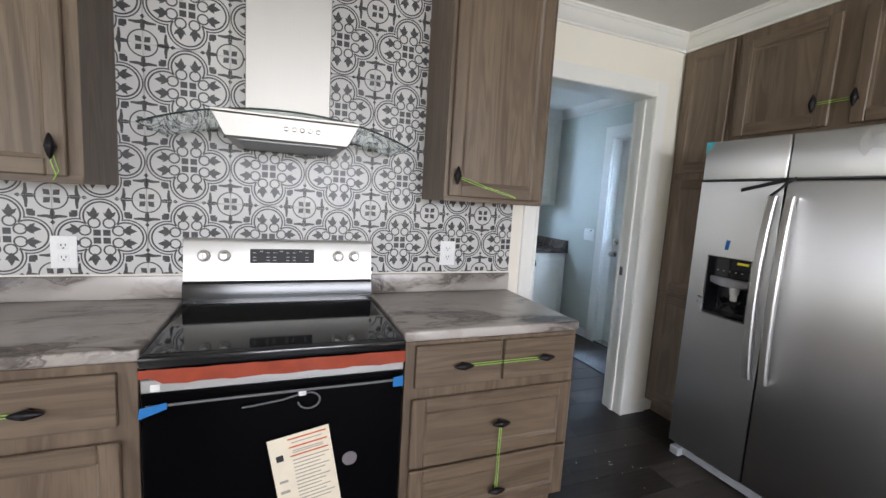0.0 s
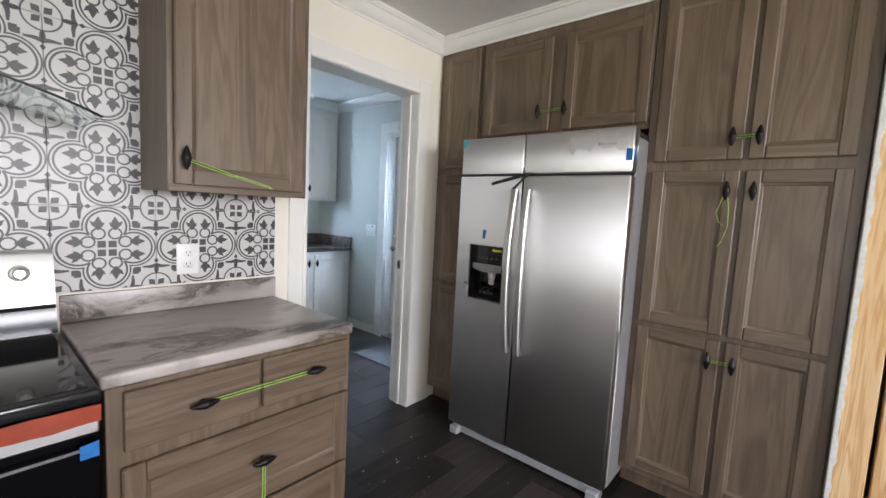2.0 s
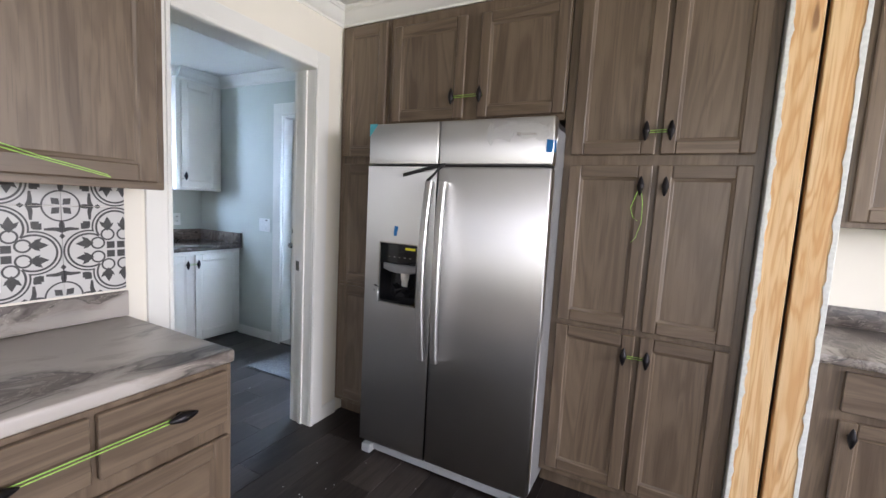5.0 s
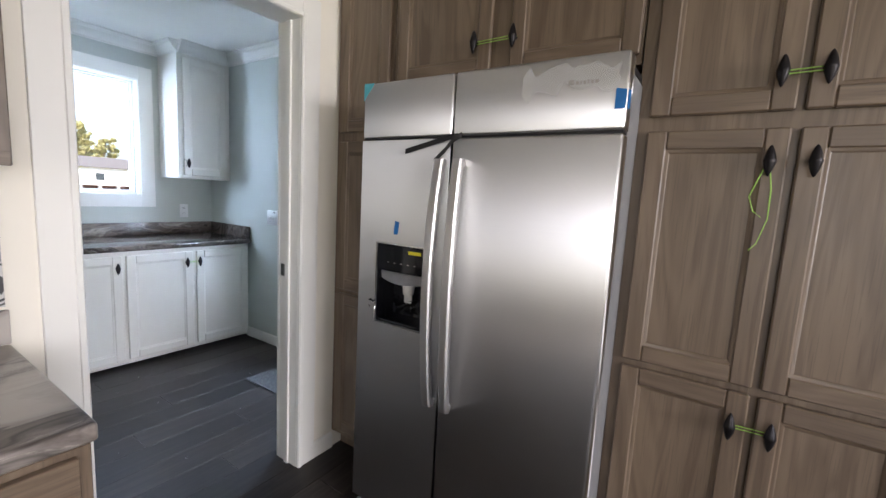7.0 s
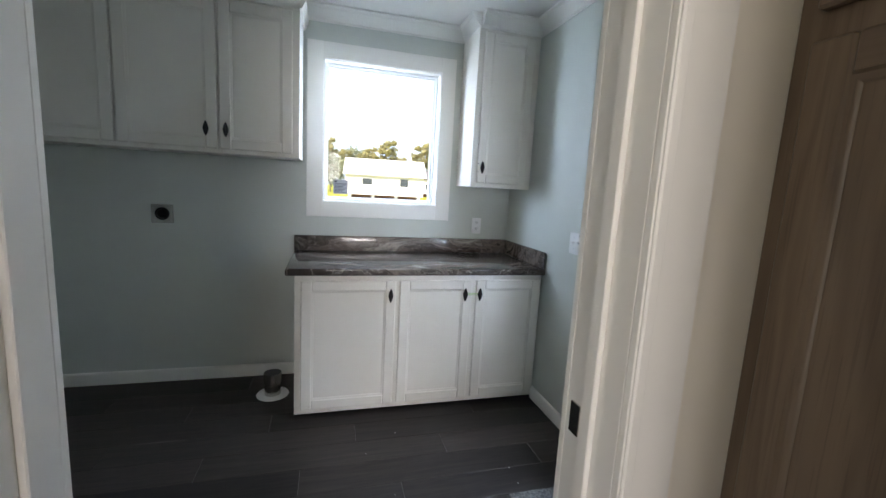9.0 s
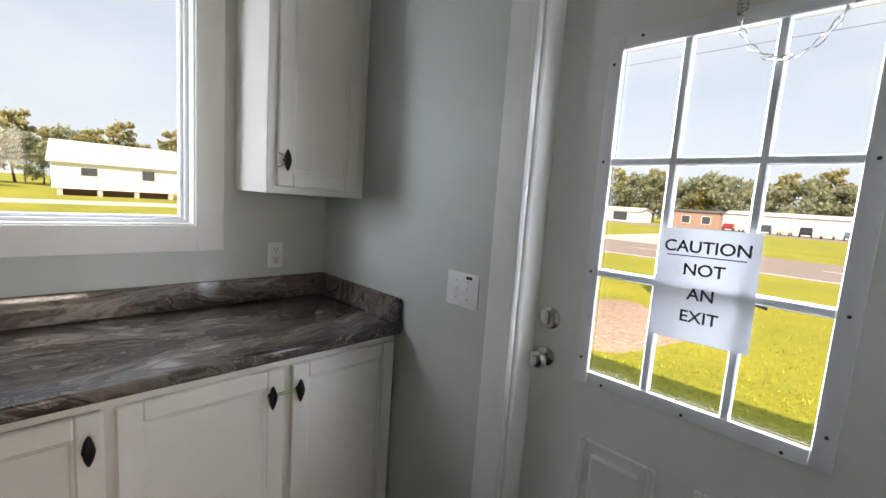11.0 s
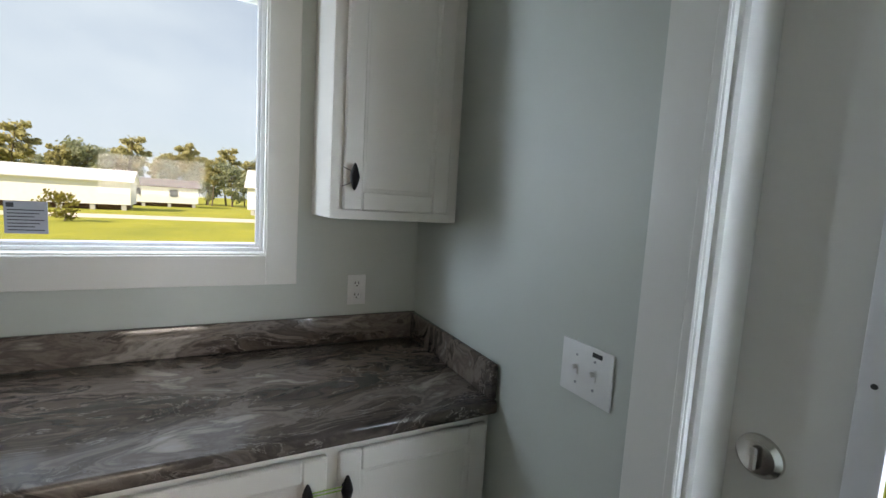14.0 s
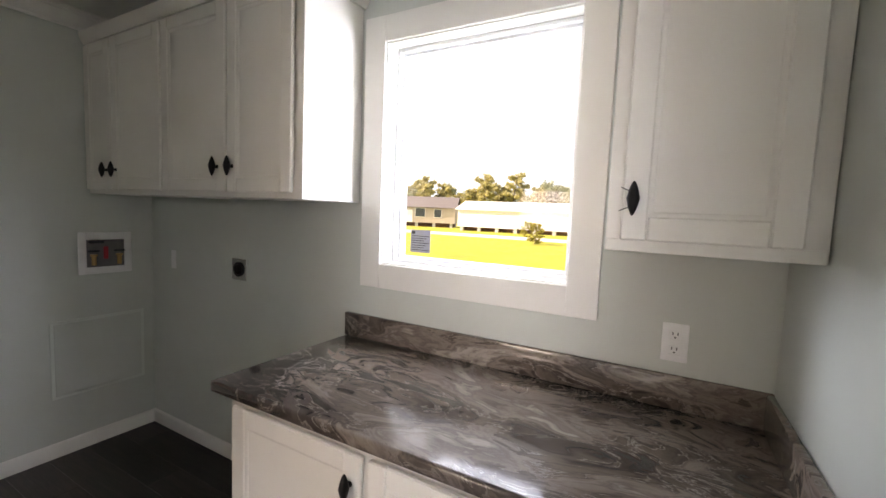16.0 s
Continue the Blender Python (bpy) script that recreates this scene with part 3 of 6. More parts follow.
# doorway: jambs, stops, casings
def casing(name, mp, u0, u1, z1, width, label, z0=0.0, sill=False, category="door trim", flat=False):
    """Flat casing with a raised inner bead on three or four sides of an opening."""
    th = 0.016
    pieces = [(u0 - width, u0, z0 - (width if sill else 0), z1 + width), (u1, u1 + width, z0 - (width if sill else 0), z1 + width), (u0, u1, z1, z1 + width)]
    if sill:
        pieces.append((u0, u1, z0 - width, z0))
    root = place(name, mp(u0, 0, z0 if sill else 0), label, category, kind="structure")
    for i, (a, b, c, d) in enumerate(pieces):
        bm = bmesh.new()
        box(bm, mp, a, b, 0, th, c, d, 0.002)
        if not flat and i < 2:
            bead = (u0 - 0.022, u0 - 0.002) if i == 0 else (u1 + 0.002, u1 + 0.022)
            box(bm, mp, *bead, th - 0.002, th + 0.006, c, z1 + 0.02, 0.003)
        elif not flat and i == 2:
            box(bm, mp, a - 0.002, b + 0.002, th - 0.002, th + 0.006, z1 + 0.002, z1 + 0.022, 0.003)
        part("casing", bm, WHITE_TRIM, root)
    return root


casing("door_trim_kitchen", facing("y", WR, -1), DX0, DX1, DZ, 0.1, "white painted casing round the open kitchen doorway")
casing("door_trim_utility", facing("y", WS, 1), DX0, DX1, DZ, 0.1, "white painted casing on the utility side of the doorway")
jamb = place("door_jamb", (DX0, WR, 0), "white door jamb with a steel strike plate, no door hung", "door jamb", kind="structure")
part("lining", boxes((DX0 - 0.02, DX0, WR, WS, 0, DZ + 0.02), bevel=0.001), WHITE_TRIM, jamb)
rj = part("lining", boxes((DX1, DX1 + 0.02, WR, WS, 0, DZ + 0.02), bevel=0.001), WHITE_TRIM, jamb)
part("lining", boxes((DX0, DX1, WR, WS, DZ, DZ + 0.02), bevel=0.001), WHITE_TRIM, jamb)
part("door_stop", boxes((DX1 - 0.011, DX1, WR + 0.055, WR + 0.085, 0, DZ), bevel=0.002), WHITE_TRIM, jamb)
part("door_stop", boxes((DX0, DX0 + 0.011, WR + 0.055, WR + 0.085, 0, DZ), bevel=0.002), WHITE_TRIM, jamb)
part("strike_plate", boxes((DX1 - 0.003, DX1 + 0.001, WR + 0.098, WR + 0.126, 0.965, 1.025), bevel=0.001), CHROME, jamb, "steel strike plate")

# ---- utility window ----
mpN = facing("y", WN, -1)
casing("window_trim", mpN, NX0, NX1, NZ1, 0.107, "wide flat white window casing", NZ0, True, "window trim", flat=True)
win = place("window_1", (NX0, WN, NZ0), "white vinyl single-pane window looking onto the yard", "window", kind="structure")
part("reveal", boxes((NX0, NX0 + 0.006, WN - 0.002, WN + 0.07, NZ0, NZ1), (NX1 - 0.006, NX1, WN - 0.002, WN + 0.07, NZ0, NZ1), (NX0 + 0.006, NX1 - 0.006, WN - 0.002, WN + 0.07, NZ1 - 0.006, NZ1), (NX0 + 0.006, NX1 - 0.006, WN - 0.002, WN + 0.07, NZ0, NZ0 + 0.006)), WHITE_TRIM, win)
VINYL = plain("white_vinyl", (0.8, 0.81, 0.82), 0.3, 0, 0.02)


def ring(x0, x1, z0, z1, w, y0, y1):
    return boxes((x0, x0 + w, y0, y1, z0, z1), (x1 - w, x1, y0, y1, z0, z1), (x0 + w, x1 - w, y0, y1, z1 - w, z1), (x0 + w, x1 - w, y0, y1, z0, z0 + w), bevel=0.002)


part("window_frame", ring(NX0 + 0.006, NX1 - 0.006, NZ0 + 0.006, NZ1 - 0.006, 0.014, WN + 0.07, WN + 0.148), VINYL, win)
part("sash", ring(NX0 + 0.0205, NX1 - 0.0205, NZ0 + 0.0205, NZ1 - 0.0205, 0.012, WN + 0.095, WN + 0.142), VINYL, win)
pane = part("pane", boxes((NX0 + 0.031, NX1 - 0.031, WN + 0.122, WN + 0.127, NZ0 + 0.031, NZ1 - 0.031)), CLEAR, win, "clear glass pane")
pane.visible_shadow = False
SX, SY, SZ = 1.807, WN + 0.1195, 1.317
sticker = place("window_sticker", (SX, SY, SZ), "grey printed energy label stuck on the window pane", "sticker")
part("sheet", boxes((SX, SX + 0.104, SY, SY + 0.001, SZ, SZ + 0.103)), plain("grey_label", (0.27, 0.27, 0.29), 0.6), sticker)
part("emblem", boxes((SX + 0.006, SX + 0.024, SY - 0.0008, SY - 0.0002, SZ + 0.083, SZ + 0.097)), INK, sticker, "small dark printed emblem")
for i in range(7):
    z = SZ + 0.073 - i * 0.0105
    part("print_line", boxes((SX + 0.008, SX + 0.096 - (i % 3) * 0.012, SY - 0.0008, SY - 0.0002, z, z + 0.003)), INK, sticker)

# ---- outer door ----
mpE = facing("x", WE, -1)
casing("door_trim_outer", mpE, EY0 + 0.03, EY1 - 0.032, EZ1 - 0.03, 0.112, "white painted casing round the outer door")
oj = place("outer_door_jamb", (WE, EY0, 0), "white outer door jamb with a weather seal", "door jamb", kind="structure")
for a in ((WE, WE + 0.15, EY0, EY0 + 0.045, 0, EZ1), (WE, WE + 0.15, EY1 - 0.045, EY1, 0, EZ1), (WE, WE + 0.15, EY0 + 0.045, EY1 - 0.045, EZ1 - 0.045, EZ1)):
    part("lining", boxes(a, bevel=0.006), WHITE_TRIM, oj)
part("threshold", boxes((WE - 0.01, WE + 0.17, EY0, EY1, 0, 0.02), bevel=0.004), CHROME, oj, "metal threshold")
XD = 3.245         # inner face of the door leaf
door = place("door_1", (XD, EY0, 0), "white panelled outer door with a nine-pane window, closed", "door", kind="structure")
GY0, GY1, GZ0, GZ1 = 2.600, 3.117, 0.957, 1.890
DOORP = paint("white_door_paint", (0.66, 0.65, 0.61), 0.42, 0.03, 0.05, 60)
bm = boxes((XD, XD + 0.044, EY0 + 0.047, GY0 - 0.028, 0.022, EZ1 - 0.047), (XD, XD + 0.044, GY1 + 0.028, EY1 - 0.047, 0.022, EZ1 - 0.047),
           (XD, XD + 0.044, GY0 - 0.028, GY1 + 0.028, 0.022, GZ0 - 0.028), (XD, XD + 0.044, GY0 - 0.028, GY1 + 0.028, GZ1 + 0.028, EZ1 - 0.047))
leaf = part("leaf", bm, DOORP, door)
mpD = facing("x", XD, -1)
for y0, y1 in ((2.578, 2.803), (2.894, 3.119)):
    bm = bmesh.new()
    for (a, b, c, d) in ((y0, y0 + 0.02, 0.13, 0.748), (y1 - 0.02, y1, 0.13, 0.748), (y0 + 0.0205, y1 - 0.0205, 0.13, 0.15), (y0 + 0.0205, y1 - 0.0205, 0.728, 0.748)):
        box(bm, mpD, a, b, -0.002, 0.008, c, d, 0.0045)
    part("moulding", bm, DOORP, leaf)
    bm = bmesh.new()
    box(bm, mpD, y0 + 0.04, y1 - 0.04, -0.012, 0.010, 0.17, 0.708, 0.0095)
    part("raised_panel", bm, DOORP, leaf)
LITE = plain("door_glass_frame", (0.68, 0.68, 0.69), 0.45, 0, 0.02)
lite = bmesh.new()
w = 0.038
for (a, b, c, d) in ((GY0 - w, GY0 + 0.003, GZ0 - w, GZ1 + w), (GY1 - 0.003, GY1 + w, GZ0 - w, GZ1 + w), (GY0 + 0.0035, GY1 - 0.0035, GZ1 - 0.003, GZ1 + w), (GY0 + 0.0035, GY1 - 0.0035, GZ0 - w, GZ0 + 0.003)):
    box(lite, mpD, a, b, -0.004, 0.014, c, d, 0.006, 0, 2)
lf = part("window_frame", lite, LITE, door, "white moulded frame round the panes")
for y in (2.764, 2.953):
    bm = bmesh.new()
    box(bm, mpD, y - 0.011, y + 0.011, -0.017, 0.010, GZ0, GZ1, 0.004)
    part("muntin", bm, LITE, lf)
for z in (1.262, 1.582):
    bm = bmesh.new()
    box(bm, mpD, GY0, GY1, -0.0165, 0.011, z - 0.011, z + 0.011, 0.004)
    part("muntin", bm, LITE, lf)
ys, zs = (GY0, 2.764, 2.953, GY1), (GZ0, 1.262, 1.582, GZ1)
for i in range(3):
    for j in range(3):
        p_ = part("pane", boxes((XD + 0.018, XD + 0.023, ys[i], ys[i + 1], zs[j], zs[j + 1])), CLEAR, lf)
        p_.visible_shadow = False
SCREWS = [(y, z) for y in (GY0 - 0.018, GY1 + 0.019) for z in (0.998, 1.262, 1.582, 1.851)] + [(y, z) for z in (GZ0 - 0.026, GZ1 + 0.025) for y in (2.649, 2.853, 3.066)]
for y, z in SCREWS:
    bm = bmesh.new()
    lathe(bm, [(0.012, 0.0045), (0.0155, 0.004)], mpD(y, 0, z), (-1, 0, 0), 8)
    part("screw", bm, INK, lf)
# lock and knob
bm = bmesh.new()
lathe(bm, [(0, 0.037), (0.006, 0.036), (0.014, 0.028), (0.015, 0.016)], mpD(3.262, 0, 1.085), (-1, 0, 0), 24)
db = part("deadbolt", bm, CHROME, door, "satin nickel deadbolt rose")
bm = bmesh.new()
box(bm, mpD, 3.256, 3.268, 0.012, 0.026, 1.065, 1.105, 0.003)
part("thumb_turn", bm, CHROME, db)
bm = bmesh.new()
lathe(bm, [(0, 0.031), (0.006, 0.03), (0.012, 0.02), (0.014, 0.012), (0.028, 0.011), (0.034, 0.02), (0.042, 0.027), (0.055, 0.028), (0.064, 0.022), (0.067, 0.012)], mpD(3.262, 0, 0.955), (-1, 0, 0), 24)
part("door_knob", bm, CHROME, door, "satin nickel door knob")
part("seal", boxes((XD + 0.002, XD + 0.02, EY0 + 0.0235, EY0 + 0.0475, 0.02, EZ1 - 0.03)), BLACK, door, "dark rubber seal")

# ---- kitchen cabinets on the range wall ----
OAKX, OAKY = [OAK_Z, OAK_X], [OAK_Z, OAK_Y]
mpR = facing("y", WR, -1)


def upper_cab(u0, u1, z0, z1, depth, mp, mats, doors, label, group, rail=0.056, name="wall_cabinet", frame=0.0):
    root = place(name, mp(u0, 0, z0), label, "cabinet", group)
    bm = bmesh.new()
    box(bm, mp, u0, u1, 0.002, depth, z0, z1, 0.002)
    box(bm, mp, u0 + 0.003, u1 - 0.003, depth - 0.002, depth + 0.002, z0 - 0.001, z0 + 0.03, 0.001, 1)
    part("body", bm, mats, root)
    for a, b, c, d, k in doors:
        shaker(root, mp, a, b, c, d, depth + 0.003, mats, k, rail)
    return root


upper_cab(0.700, 1.225, 1.408, CZ - 0.1, 0.325, mpR, OAKX, [(0.718, 1.195, 1.430, CZ - 0.125, (0.745, 1.522))], "brown stained oak wall cabinet beside the range hood", "kitchen wall cabinets")
upper_cab(-1.45, -0.602, 1.392, CZ - 0.1, 0.325, mpR, OAKX, [(-1.43, -1.04, 1.415, CZ - 0.125, (-1.07, 1.508)), (-1.03, -0.64, 1.415, CZ - 0.125, (-0.672, 1.508))], "brown stained oak wall cabinet over the long counter", "kitchen wall cabinets")

# base cabinets
FD = WR - 1.365
rc = place("drawer_cabinet", (0.46, 1.365, 0), "brown stained oak drawer cabinet under a laminate counter", "cabinet", "kitchen base cabinets")
bm = bmesh.new()
box(bm, mpR, 0.462, 1.245, 0.002, FD, 0.10, 0.872, 0.002)
box(bm, mpR, 0.47, 1.235, 0.002, FD - 0.07, 0, 0.10, 0)
part("body", bm, OAKX, rc)


def slab_front(root, u0, u1, z0, z1, knob_at, mp=mpR, d=FD + 0.001, mats=None, panel=False):
    bm = bmesh.new()
    if panel:
        return shaker(root, mp, u0, u1, z0, z1, d, mats or OAKX, knob_at, 0.056, False, "drawer_front", True)
    box(bm, mp, u0, u1, d, d + 0.019, z0, z1, 0.0025, 1)
    ob = part("drawer_front", bm, mats or OAKX, root)
    knob(ob, mp, knob_at[0], d + 0.019, knob_at[1], False)
    return ob


slab_front(rc, 0.500, 0.866, 0.690, 0.858, (0.692, 0.774))
slab_front(rc, 0.882, 1.222, 0.690, 0.858, (1.07, 0.778))
slab_front(rc, 0.492, 1.230, 0.362, 0.645, (0.875, 0.512), panel=True)
slab_front(rc, 0.494, 1.230, 0.085 + 0.03, 0.350, (0.877, 0.212), panel=True)
lc = place("base_cabinet", (-1.0, 1.365, 0), "brown stained oak base cabinet with a drawer", "cabinet", "kitchen base cabinets")
bm = bmesh.new()
box(bm, mpR, -1.45, -0.380, 0.002, FD, 0.10, 0.872, 0.002)
box(bm, mpR, -1.44, -0.39, 0.002, FD - 0.07, 0, 0.10, 0)
part("body", bm, OAKX, lc)
slab_front(lc, -0.90, -0.430, 0.680, 0.845, (-0.628, 0.758))
slab_front(lc, -1.40, -0.93, 0.680, 0.845, (-1.16, 0.758))
shaker(lc, mpR, -0.90, -0.424, 0.115, 0.628, FD + 0.001, OAKX, (-0.86, 0.57))
shaker(lc, mpR, -1.40, -0.93, 0.115, 0.628, FD + 0.001, OAKX, (-0.97, 0.57))


# counters
def counter(name, u0, u1, depth, mp, label, splash=(0.0105, 0.1), mat=None, ends=()):
    root = place(name, mp(u0, 0, 0.872), label, "countertop")
    bm = bmesh.new()
    box(bm, mp, u0, u1, 0.002, depth, 0.873, 0.914, 0.009, 0, 3)
    part("worktop", bm, mat or LAM_LIT, root)
    bm = bmesh.new()
    box(bm, mp, u0, u1, 0.002, 0.002 + splash[0], 0.9145, 0.914 + splash[1], 0.004, 0, 2)
    part("backsplash", bm, mat or LAM_LIT, root)
    for e0, e1 in ends:
        bm = bmesh.new()
        box(bm, mp, e0, e1, 0.024, depth - 0.012, 0.9145, 0.914 + splash[1], 0.004, 0, 2)
        part("side_splash", bm, mat or LAM_LIT, root)
    return root


counter("countertop", 0.452, 1.257, 0.65, mpR, "swirled brown and grey laminate counter beside the range")
counter("countertop", -1.5, -0.372, 0.65, mpR, "swirled brown and grey laminate counter with backsplash")

# ---- tall cabinet wall with the refrigerator alcove ----
mpF = facing("x", FX, -1)


def tall_body(name, u0, u1, z0, z1, label):
    root = place(name, (FX, u0, z0), label, "cabinet", "tall kitchen cabinets")
    bm = bmesh.new()
    box(bm, mpF, u0, u1, -0.69, 0, z0, z1, 0.002)
    part("body", bm, OAKY, root)
    return root


ZT = CZ - 0.094
c1 = tall_body("tall_cabinet", 1.655, WR - 0.004, 0.10, ZT, "narrow brown stained oak tall cabinet with three doors")
shaker(c1, mpF, 1.667, 1.968, 1.672, 2.425, 0.001, OAKY)
shaker(c1, mpF, 1.667, 1.968, 0.898, 1.630, 0.001, OAKY)
shaker(c1, mpF, 1.667, 1.968, 0.135, 0.877, 0.001, OAKY)
part("toe_kick", boxes((FX + 0.07, FX + 0.6, 1.655, WR - 0.004, 0, 0.098)), OAKY, c1)
c2 = tall_body("bridge_cabinet", 0.640, 1.650, 1.838, ZT, "brown stained oak cabinet bridging over the refrigerator")
shaker(c2, mpF, 1.168, 1.617, 1.866, 2.385, 0.001, OAKY, (1.228, 1.976))
shaker(c2, mpF, 0.645, 1.088, 1.866, 2.380, 0.001, OAKY, (1.068, 1.976))
c3 = tall_body("pantry_cabinet", PY1 + 0.004, 0.635, 0.10, ZT, "tall brown stained oak pantry with six doors")
for z0, z1, kz in ((1.672, 2.425, 1.767), (0.895, 1.627, 1.536), (0.135, 0.872, 0.776)):
    shaker(c3, mpF, 0.246, 0.596, z0, z1, 0.001, OAKY, (0.286, kz))
    shaker(c3, mpF, -0.108, 0.238 - 0.012, z0, z1, 0.001, OAKY, (0.192, kz))
part("toe_kick", boxes((FX + 0.07, FX + 0.6, PY1 + 0.004, 0.635, 0, 0.098)), OAKY, c3)

# bare studs in the wall end
part("stud", boxes((PX + 0.004, PX + 0.042, PY1 - 0.106, PY1 - 0.013, 0, CZ), bevel=0.003), STUD, stub, "raw yellow pine stud")
part("stud", boxes((PX + 0.001, PX + 0.039, PY0 + 0.013, PY0 + 0.109, 0, CZ), bevel=0.003), STUD, stub, "raw yellow pine stud")
rg = random.Random(21)
for yy, wd in ((PY1 - 0.012, 0.010), (PY0 + 0.012, -0.010)):
    bm = bmesh.new()
    n = 90
    inner = [(yy - wd * (0.25 + 0.9 * rg.random() ** 2), CZ * i / n) for i in range(n + 1)]
    rows_ = [[bm.verts.new((x, y, z)) for x, y in ((PX - 0.002, yy + wd * 0.9), (PX - 0.002, a), (PX + 0.003, a), (PX + 0.003, yy + wd * 0.9))] for a, z in inner]
    for a, b in zip(rows_, rows_[1:]):
        for k in range(4):
            bm.faces.new((a[k], a[(k + 1) % 4], b[(k + 1) % 4], b[k]))
    bm.faces.new(rows_[0])
    bm.faces.new(rows_[-1])
    part("torn_edge", bm, GYPSUM, stub, "ragged white drywall edge", False)

# ---- range ----
RX0, RX1 = -0.366, 0.446
RF = 1.318          # front of the oven door
rng = place("range", ((RX0 + RX1) / 2, RF, 0), "stainless and black electric range with a smooth glass cooktop", "range")
part("body", boxes((RX0 + 0.004, RX1 - 0.004, RF + 0.045, WR - 0.02, 0.03, 0.868), bevel=0.003), DARK_ENAMEL, rng)
part("kick_drawer", boxes((RX0 + 0.006, RX1 - 0.006, RF + 0.004, RF + 0.045, 0.05, 0.20), bevel=0.004), DARK_ENAMEL, rng)
for x in (RX0 + 0.05, RX1 - 0.05):
    for y in (RF + 0.08, WR - 0.08):
        part("foot", lathe(bmesh.new(), [(0, 0.018), (0.03, 0.015)], (x, y, 0), (0, 0, 1), 10), BLACK, rng)
bm = bmesh.new()
box(bm, XYZ, RX0, RX1, RF - 0.012, WR - 0.095, 0.868, 0.902, 0.007, 0, 2)
top = part("cooktop", bm, DARK_ENAMEL, rng, "black cooktop frame")
part("cooktop_glass", boxes((RX0 + 0.022, RX1 - 0.022, RF + 0.018, WR - 0.11, 0.900, 0.9035), bevel=0.001), BLACK_GLASS, top, "glossy black ceramic glass")
dr = part("oven_door", boxes((RX0 + 0.003, RX1 - 0.003, RF, RF + 0.044, 0.205, 0.785), bevel=0.004), OVEN_GLASS, rng, "black glass oven door")
part("door_trim", boxes((RX0 + 0.003, RX1 - 0.003, RF - 0.002, RF + 0.044, 0.787, 0.832), bevel=0.004), STEEL_X, rng, "stainless strip over the oven door")
# orange shipping film along the strip, with a ragged lower edge
bm = bmesh.new()
n = 26
edge = [(RX0 + (RX1 - RX0) * i / n, 0.816 + 0.002 * math.sin(i * 1.3) + (0.018 if i < 2 else 0) + 0.0012 * math.sin(i * 2.9)) for i in range(n + 1)]
lo = [bm.verts.new((x, RF - 0.0045, z)) for x, z in edge]
hi = [bm.verts.new((x, RF - 0.0065 + 0.002 * math.sin(i * 0.9), 0.862 + 0.001 * math.sin(i * 2.1))) for i, (x, z) in enumerate(edge)]
for i in range(n):
    bm.faces.new((lo[i], lo[i + 1], hi[i + 1], hi[i]))
part("shipping_film", bm, ORANGE_FILM, rng, "orange protective film strip")
part("film_scrap", boxes((RX0 + 0.03, RX0 + 0.055, RF - 0.0075, RF - 0.0065, 0.795, 0.817)), PAPER, rng, "torn white film backing")
# back guard
bm = bmesh.new()
g0, g1 = [], []
for x in (RX0 - 0.004, RX1 - 0.01):
    prof = [(WR - 0.10, 0.905), (WR - 0.098, 0.945), (WR - 0.088, 0.99), (WR - 0.072, 1.0), (WR - 0.055, 1.168), (WR - 0.046, 1.182), (WR - 0.02, 1.184), (WR - 0.012, 1.175), (WR - 0.012, 0.905)]
    g0.append([bm.verts.new((x, y, z)) for y, z in prof])
for i in range(9):
    j = (i + 1) % 9
    f = bm.faces.new((g0[0][i], g0[0][j], g0[1][j], g0[1][i]))
    f.material_index = 1 if i in (0, 1, 2) else 0
for g in g0:
    bm.faces.new(g)
guard = part("backguard", bm, [STEEL_X, DARK_ENAMEL], rng, "stainless control panel over a black glass strip")


def on_guard(x, z, out=0.0):
    t = (z - 1.0) / 0.168
    return (x, WR - 0.072 + 0.017 * t - out, z)


bm = bmesh.new()
c = [on_guard(x, z, 0.002) for x, z in ((-0.110, 1.078), (0.165, 1.078), (0.165, 1.142), (-0.110, 1.142))]
f = bm.faces.new([bm.verts.new(v) for v in c])
r = bmesh.ops.extrude_face_region(bm, geom=[f])
bmesh.ops.translate(bm, verts=[v for v in r["geom"] if isinstance(v, bmesh.types.BMVert)], vec=(0, 0.004, 0))
disp = part("display", bm, INK, guard, "black control display")
for i in range(9):
    x = -0.098 + 0.028 * i
    for z in ((1.124, 1.104, 1.09) if i % 3 != 1 else (1.13,)):
        a = on_guard(x, z, 0.0028)
        part("print_mark", boxes((a[0], a[0] + 0.014, a[1] - 0.0003, a[1] + 0.0003, z, z + 0.003)), GREY_PLASTIC, disp)
for x in (-0.292, -0.213, 0.276, 0.352):
    bm = bmesh.new()
    a = on_guard(x, 1.110)
    lathe(bm, [(0, 0.022), (0.008, 0.0215), (0.010, 0.017), (0.028, 0.016), (0.030, 0.014)], a, (0, -1, 0.1), 22)
    # grey ring added behind the knob to draw its darker edge
    part("knob_outline", lathe(bmesh.new(), [(0, 0.0265), (0.003, 0.0255)], a, (0, -1, 0.1), 22), GREY_INK, guard)
    kb = part("control_knob", bm, STEEL_Z, guard, "stainless control knob")
    part("pointer", boxes((x - 0.003, x + 0.003, a[1] - 0.036, a[1] - 0.026, 1.094, 1.126), bevel=0.001), STEEL_X, kb)
